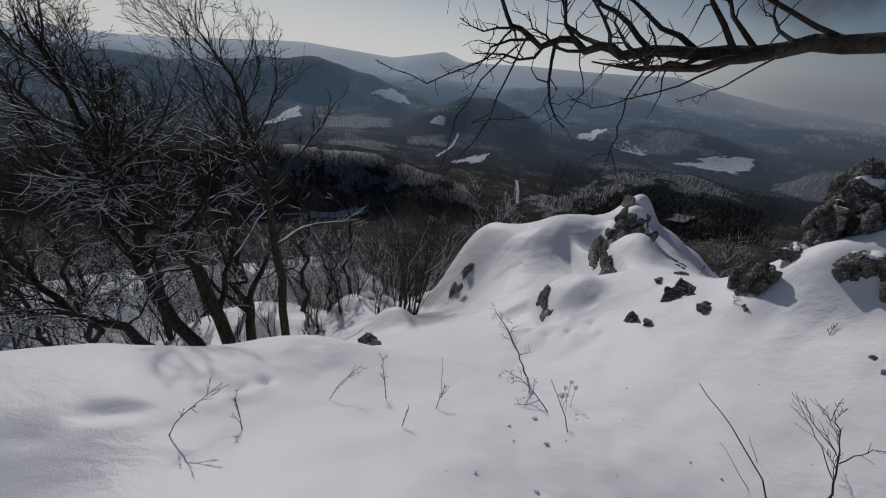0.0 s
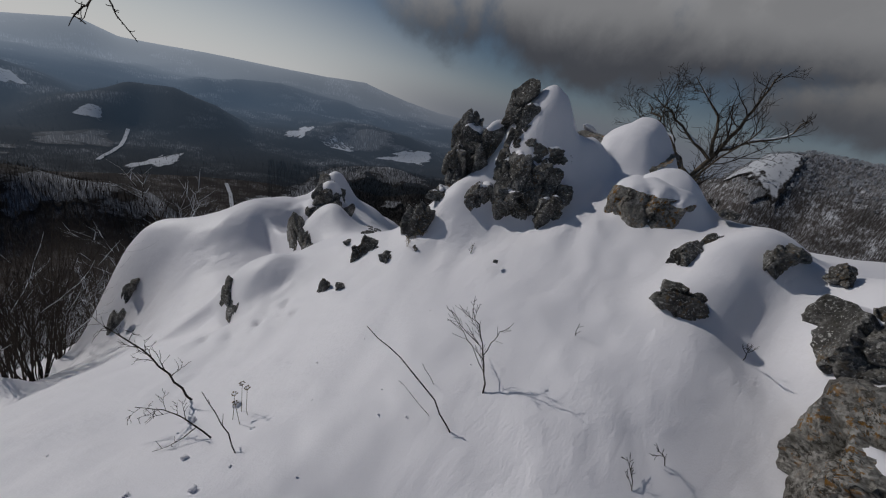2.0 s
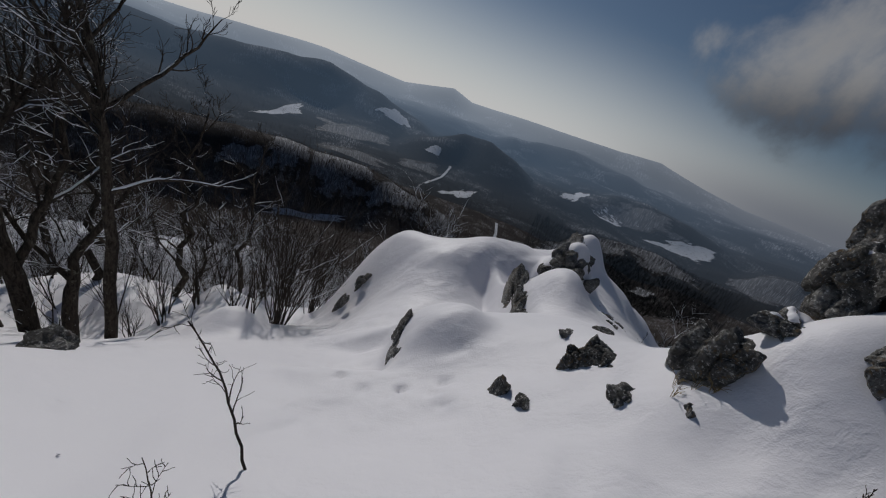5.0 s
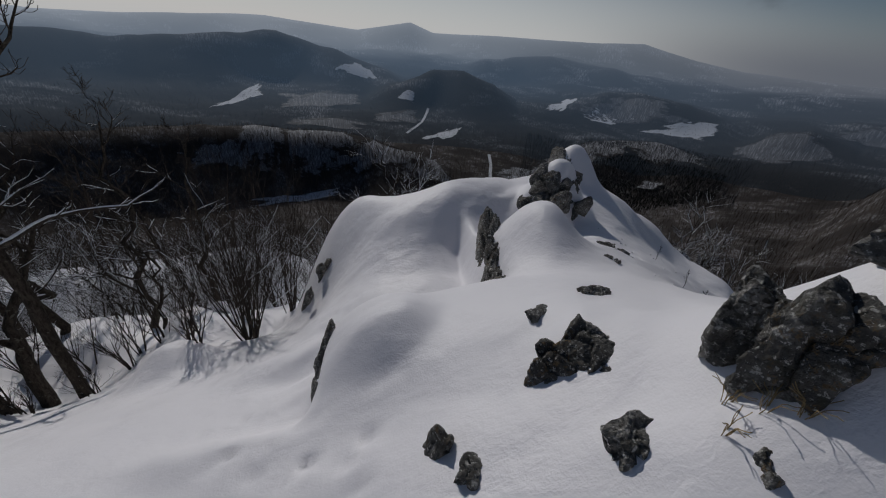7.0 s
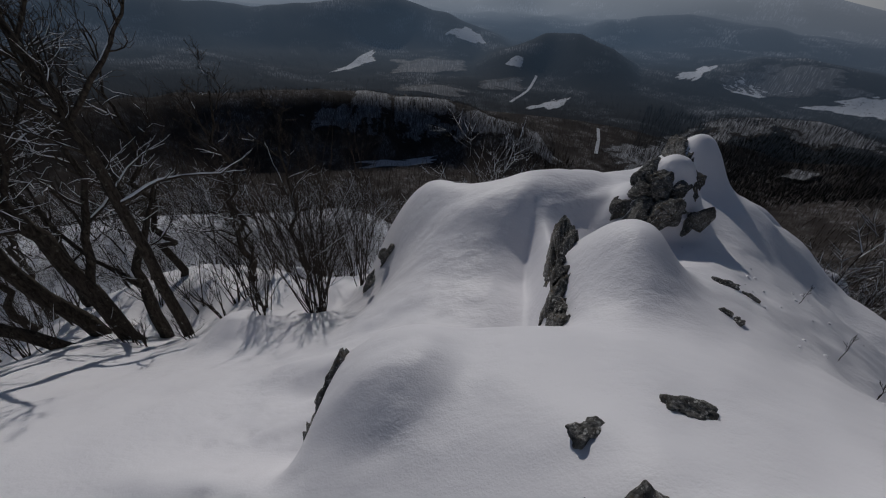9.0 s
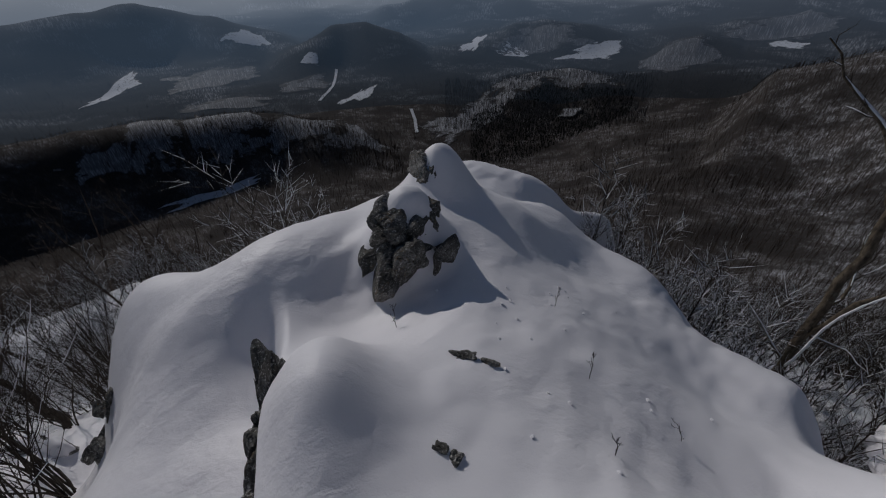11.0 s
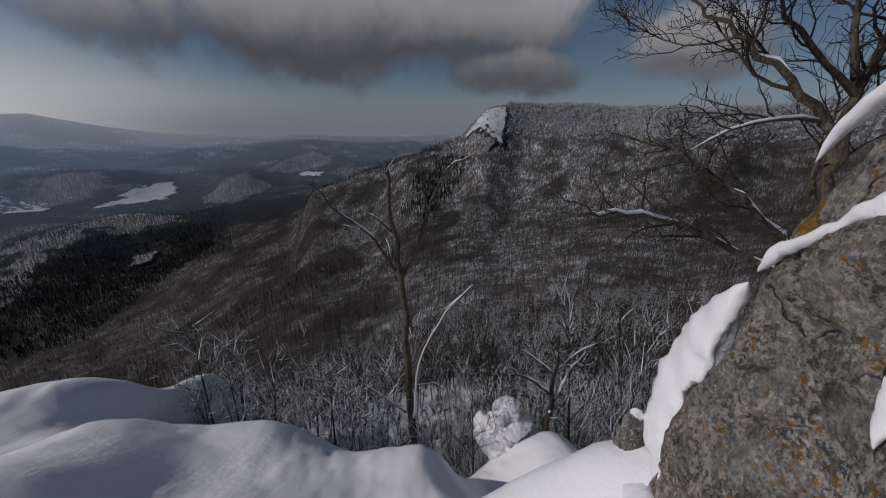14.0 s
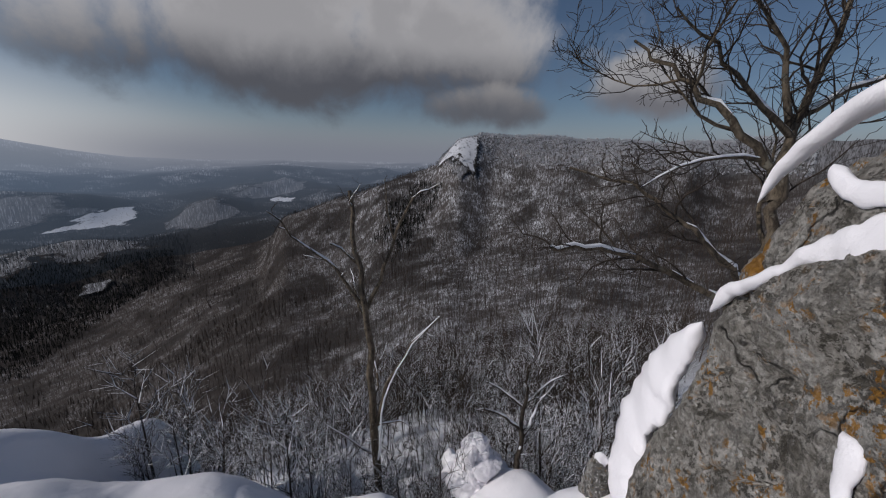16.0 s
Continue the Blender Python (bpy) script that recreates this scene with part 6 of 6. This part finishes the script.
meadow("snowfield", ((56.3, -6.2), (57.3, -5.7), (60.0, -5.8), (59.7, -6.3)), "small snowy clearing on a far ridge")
# two hillsides painted as sunlit by paler patches of snow and stems
meadow("snowfield", ((44.0, -8.5), (49.4, -5.7), (53.3, -7.5), (47.9, -9.5)), "side of a rounded hillock under thin trees, its sunlight put into a paler patch", FARGLADE)
meadow("snowfield", ((52.3, -5.4), (58.7, -3.0), (62.0, -3.8), (59.3, -5.6)), "side of a far hill under thin trees, its sunlight put into a paler patch", FARGLADE)
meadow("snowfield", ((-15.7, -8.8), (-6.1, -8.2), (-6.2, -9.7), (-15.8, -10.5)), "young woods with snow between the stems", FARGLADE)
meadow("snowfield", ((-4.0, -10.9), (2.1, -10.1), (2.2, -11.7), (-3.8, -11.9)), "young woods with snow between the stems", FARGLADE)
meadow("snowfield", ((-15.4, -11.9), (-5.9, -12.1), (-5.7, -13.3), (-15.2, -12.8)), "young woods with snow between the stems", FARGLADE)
meadow("snowfield", ((35.6, -16.3), (36.5, -14.9), (38.8, -14.7), (37.9, -15.9)), "snowy clearing inside dark woods", GLADE, lift=4.0)
meadow("snowfield", ((-22.0, -22.8), (-9.4, -21.7), (-9.3, -22.8), (-21.0, -23.7)), "snowy clearing at the bottom of the valley", FIELD)
meadow("snowfield", ((-22.6, -14.6), (-15.4, -12.9), (-16.9, -18.3), (-23.3, -17.9)), "wooded flank of a ridge with snow between the stems", GLADE, lift=0.6)
meadow("snowfield", ((-15.4, -12.9), (-5.8, -14.3), (-7.2, -19.0), (-16.9, -18.3)), "wooded flank of a ridge with snow between the stems", GLADE, lift=0.6)
meadow("snowfield", ((-5.8, -14.3), (3.3, -16.0), (2.6, -19.5), (-7.2, -19.0)), "wooded flank of a ridge with snow between the stems", GLADE, lift=0.6)
meadow("snowfield", ((3.3, -16.0), (10.5, -20.5), (9.4, -21.0), (2.6, -19.5)), "wooded flank of a ridge with snow between the stems", GLADE, lift=0.6)
meadow("snowfield", ((-29.1, -15.9), (-22.6, -14.6), (-23.3, -17.9), (-28.1, -17.9)), "wooded flank of a ridge with snow between the stems", GLADE, lift=0.6)
meadow("snowfield", ((14.6, -17.8), (25.8, -12.4), (28.9, -14.2), (20.0, -19.9)), "wooded flank of a ridge with snow between the stems", GLADE, lift=0.6)
meadow("snowfield", ((25.8, -12.4), (31.1, -10.5), (33.0, -11.7), (28.9, -14.2)), "wooded flank of a ridge with snow between the stems", GLADE, lift=0.6)
meadow("snowfield", ((31.1, -10.4), (39.3, -10.1), (43.9, -11.4), (33.0, -11.8)), "wooded flank of a ridge with snow between the stems", GLADE, lift=0.6)
track("forest_road", ((4.0, -9.6), (3.2, -11.5), (1.0, -13.3)), 6, "snow-covered forest road climbing a slope")
track("forest_road", ((13.9, -15.2), (14.4, -16.7), (14.6, -18.5)), 5, "snow-covered forest road on the valley floor", FIELD)


# ---- small plants and stones in the snow ----
def plant(name, label, category, stems, seed, kids=(6, 4, 3), last=2, mat=TWIG, reach=0.5, angle=0.6, group="bare saplings and twigs in the snow", low=0.35, gnarl=0.16):
    rng = np.random.default_rng(seed)
    polys = grown(stems, seed, kids, last, gnarl, 0.05, angle, reach, low, 0.006)
    polys[0] = (polys[0][0], polys[0][1], 0)
    return tree(name, label, category, polys, rng, mat, None, group, mat, 0.0014)


plant("sapling", "small bare sapling with fine branches in the snow", "sapling", [
    (line((3.05, 1.42, -1.05), (3.06, 1.47, -0.80), (3.08, 1.56, -0.60), (3.07, 1.68, -0.40), (3.05, 1.75, -0.30)), 0.008, 0.002, 0),
    (line((3.07, 1.52, -0.72), (3.10, 1.70, -0.62), (3.12, 1.88, -0.55), (3.13, 2.02, -0.48)), 0.004, 0.0014, 1),
    (line((3.08, 1.56, -0.60), (3.09, 1.53, -0.48), (3.10, 1.49, -0.36), (3.12, 1.44, -0.30)), 0.004, 0.0014, 1),
    (line((3.07, 1.60, -0.55), (3.0, 1.78, -0.45), (2.96, 1.86, -0.36)), 0.0035, 0.0014, 1)], 501, (8, 5, 3), 2, reach=0.55)
plant("stick", "long bent bare stick leaning in the snow", "twig", [(line((2.70, 1.36, -1.05), (2.62, 1.56, -0.80), (2.50, 1.84, -0.62), (2.37, 2.10, -0.48)), 0.006, 0.003, 0)], 502, (0,), 0)
plant("stick", "thin bare shoot in the snow", "twig", [(line((2.92, 1.70, -1.15), (2.85, 1.80, -0.95), (2.77, 1.87, -0.79)), 0.003, 0.0015, 0)], 503, (0,), 0)
plant("stick", "thin bare shoot in the snow", "twig", [(line((2.68, 1.56, -1.05), (2.60, 1.72, -0.92), (2.53, 1.84, -0.83)), 0.0025, 0.0012, 0)], 504, (0,), 0)
plant("fallen_branch", "dark bare branch slanting out of the snow", "branch", [
    (line((1.57, 3.30, -1.88), (1.46, 3.38, -1.66), (1.33, 3.45, -1.42), (1.18, 3.50, -1.18), (1.02, 3.52, -0.98)), 0.010, 0.004, 0)], 505, (11, 4, 2), 2, reach=0.5, angle=0.8)
plant("fallen_branch", "low twiggy branch lying on the snow", "branch", [
    (line((1.50, 2.55, -1.46), (1.40, 2.72, -1.40), (1.28, 2.90, -1.39), (1.13, 3.05, -1.42)), 0.006, 0.002, 0),
    (line((1.44, 2.66, -1.42), (1.30, 2.62, -1.46), (1.18, 2.66, -1.50)), 0.004, 0.0014, 1)], 506, (8, 4, 2), 2, reach=0.55, angle=0.9)
plant("stick", "bent bare shoot in the snow", "twig", [(line((1.58, 2.20, -1.36), (1.53, 2.40, -1.20), (1.47, 2.64, -1.10)), 0.005, 0.0025, 0)], 507, (2, 0), 1, reach=0.3)
plant("stick", "small bare shoot in the snow", "twig", [(line((3.97, 1.28, -0.75), (3.93, 1.27, -0.52), (3.88, 1.26, -0.36)), 0.004, 0.0015, 0)], 508, (3, 0), 1, reach=0.4)
plant("stick", "thin bare shoot in the snow", "twig", [(line((0.42, 2.56, -1.45), (0.41, 2.74, -1.28), (0.41, 2.92, -1.18)), 0.003, 0.0015, 0)], 509, (0,), 0)
for k, (x, y, dx, dy, up) in enumerate(((-0.11, 2.46, -0.08, 0.25, 0.30), (0.33, 2.34, 0.10, 0.15, 0.14), (-0.66, 2.33, 0.30, 0.22, 0.22), (-1.5, 1.6, 0.35, 0.2, 0.3), (-1.05, 1.75, -0.1, 0.15, 0.2), (0.05, 2.0, 0.05, 0.1, 0.12), (4.75, 0.25, -0.25, 0.0, 0.16), (3.2, 0.35, 0.1, 0.15, 0.14), (3.55, 0.30, -0.1, 0.1, 0.12), (6.6, 6.6, 0.05, 0.1, 0.22), (7.2, 6.0, -0.05, 0.1, 0.18), (6.9, 7.6, 0.1, 0.1, 0.2), (6.2, 5.9, 0.0, 0.05, 0.15), (4.3, 2.9, 0.15, 0.1, 0.1), (5.1, 7.7, 0.02, 0.1, 0.2))):
    z = ground_z(x, y)
    plant("shoot", "small forked bare twig poking out of the snow", "twig", [(line((x, y, z - 0.1), (x + dx * 0.4, y + dy * 0.4, z + up * 0.45), (x + dx, y + dy, z + up)), 0.004, 0.0016, 0)], 520 + k, (5, 3), 2, reach=0.6, angle=0.6)


def dry_flower(x, y, z, tall, seed):
    """A dried umbel: stalk, rays and seed heads."""
    rng = np.random.default_rng(seed)
    top = np.array((x + 0.03 * rng.normal(), y + 0.05, z + tall))
    ob = new("dry_flower")
    ob.location = (x, y, z)
    tagged(ob, "dried brown flower with seed heads above the snow", "flower", "dried flowers in the snow")
    foot = np.array((x, y, z - 0.12))
    v, f = tubes([(np.array((foot, (foot + top) / 2 + 0.008 * rng.normal(size=3), top)) - np.array((x, y, z)), np.array((0.003, 0.0022, 0.0018)), 2)])
    part("stalk", v, f, STALK, ob)
    rays, heads = [], []
    for k in range(7):
        tip = top + np.array((0.018 * math.cos(k * 0.9), 0.018 * math.sin(k * 0.9), 0.016 + 0.01 * rng.random()))
        rays.append((np.array((top, tip)) - np.array((x, y, z)), np.array((0.0014, 0.0012)), 3))
        hv, hf = SPHERES[3]
        heads.append((hv[:, :] * np.array((0.006, 0.006, 0.004)) * rng.uniform(0.8, 1.2) + tip - np.array((x, y, z)), hf))
    v, f = tubes(rays)
    tagged(part("umbel", v, f, STALK, ob), kind="stuff")
    for hv, hf in heads[:6]:
        part("seed_head", hv, hf, STALK, ob)
    return ob


for k, (x, y, tall) in enumerate(((1.66, 2.66, 0.20), (1.74, 2.70, 0.24), (1.78, 2.62, 0.22), (1.70, 2.56, 0.16))):
    dry_flower(x, y, ground_z(x, y), tall, 560 + k)


def snowball(x, y, r, seed):
    r *= 0.65
    v, f = rock_shape((r, r, r * 0.8), (0, 0, seed * 40), seed, 3, 4, 0.10, keep=(0.9, 1.1))
    ob = part("snow_clump", v, f, SNOW, at=(x, y, ground_z(x, y) + r * 0.45))
    tagged(ob, "small loose clump of snow on the slope", "snow clump", "fallen snow clumps")


rng = np.random.default_rng(33)
for k, (x, y, r) in enumerate(((1.66, 1.45, 0.035), (1.76, 1.42, 0.02), (1.80, 1.44, 0.02), (2.02, 1.28, 0.03), (1.30, 2.05, 0.035), (1.02, 2.25, 0.03), (1.75, 2.85, 0.05), (1.45, 2.95, 0.045), (1.32, 2.42, 0.04), (1.05, 1.55, 0.025), (1.12, 1.50, 0.03), (0.6, 1.6, 0.02), (1.22, 1.48, 0.015), (2.3, 1.05, 0.03))):
    snowball(x, y, r, 600 + k)
for k in range(26):
    x, y = rng.uniform(0.0, 3.4), rng.uniform(0.7, 3.2)
    snowball(x, y, rng.uniform(0.007, 0.016), 640 + k % 9)
for k in range(30):
    x, y = rng.uniform(5.6, 8.2), rng.uniform(5.2, 8.2)
    snowball(x, y, rng.uniform(0.010, 0.030), 650 + k % 9)
rock("small dark pebble on smooth snow", (4.19, 2.45, -0.37), (0.035, 0.03, 0.022), (0, 0, 20), 81, 3)
rock("flat dark stone in the snow", (6.05, 0.95, 0.62), (0.14, 0.10, 0.06), (0, 0, 20), 82, 4)
bush = shrub("snowy_bush", "bush buried under lumpy clinging snow", 12.55, 5.2, 10, 1.5, 701, spreading=0.5, snow=(0.001, 0.98), thick=0.02)
for k, (dx, dy, dz, r) in enumerate(((0, 0, 0.15, 0.42), (0.2, 0.3, 0.1, 0.36), (-0.15, -0.32, 0.1, 0.38), (0.05, -0.06, 0.55, 0.34), (0.1, 0.14, 0.5, 0.28), (0.0, -0.22, 0.62, 0.24), (0.02, 0.04, 0.92, 0.24), (-0.05, -0.08, 1.12, 0.15), (0.2, -0.5, 0.0, 0.3))):
    v, f = rock_shape((r, r, r * 0.8), (0, 0, k * 50), 710 + k, 5, 5, 0.15, keep=(0.9, 1.1), boxy=False)
    part("snow_mass", v, f, SNOW, bush, at=(dx, dy, dz + 0.25))
for k, (x, y) in enumerate(((4.10, 3.72), (4.16, 3.66), (4.05, 3.80), (4.22, 3.74), (3.98, 3.70))):
    z = ground_z(x, y)
    rng = np.random.default_rng(730 + k)
    blades = []
    for q in range(9):
        a = rng.uniform(0, 6.283)
        blades.append((line((x, y, z - 0.05), (x + 0.025 * math.cos(a), y + 0.025 * math.sin(a), z + 0.06), (x + 0.07 * math.cos(a), y + 0.07 * math.sin(a), z + rng.uniform(0.07, 0.11))), 0.0018, 0.0008, 1))
    plant("grass_tuft", "dry straw-coloured grass at the foot of a rock", "grass", blades, 730 + k, (0, 0), 1, GRASS, group="dry grass in the snow")
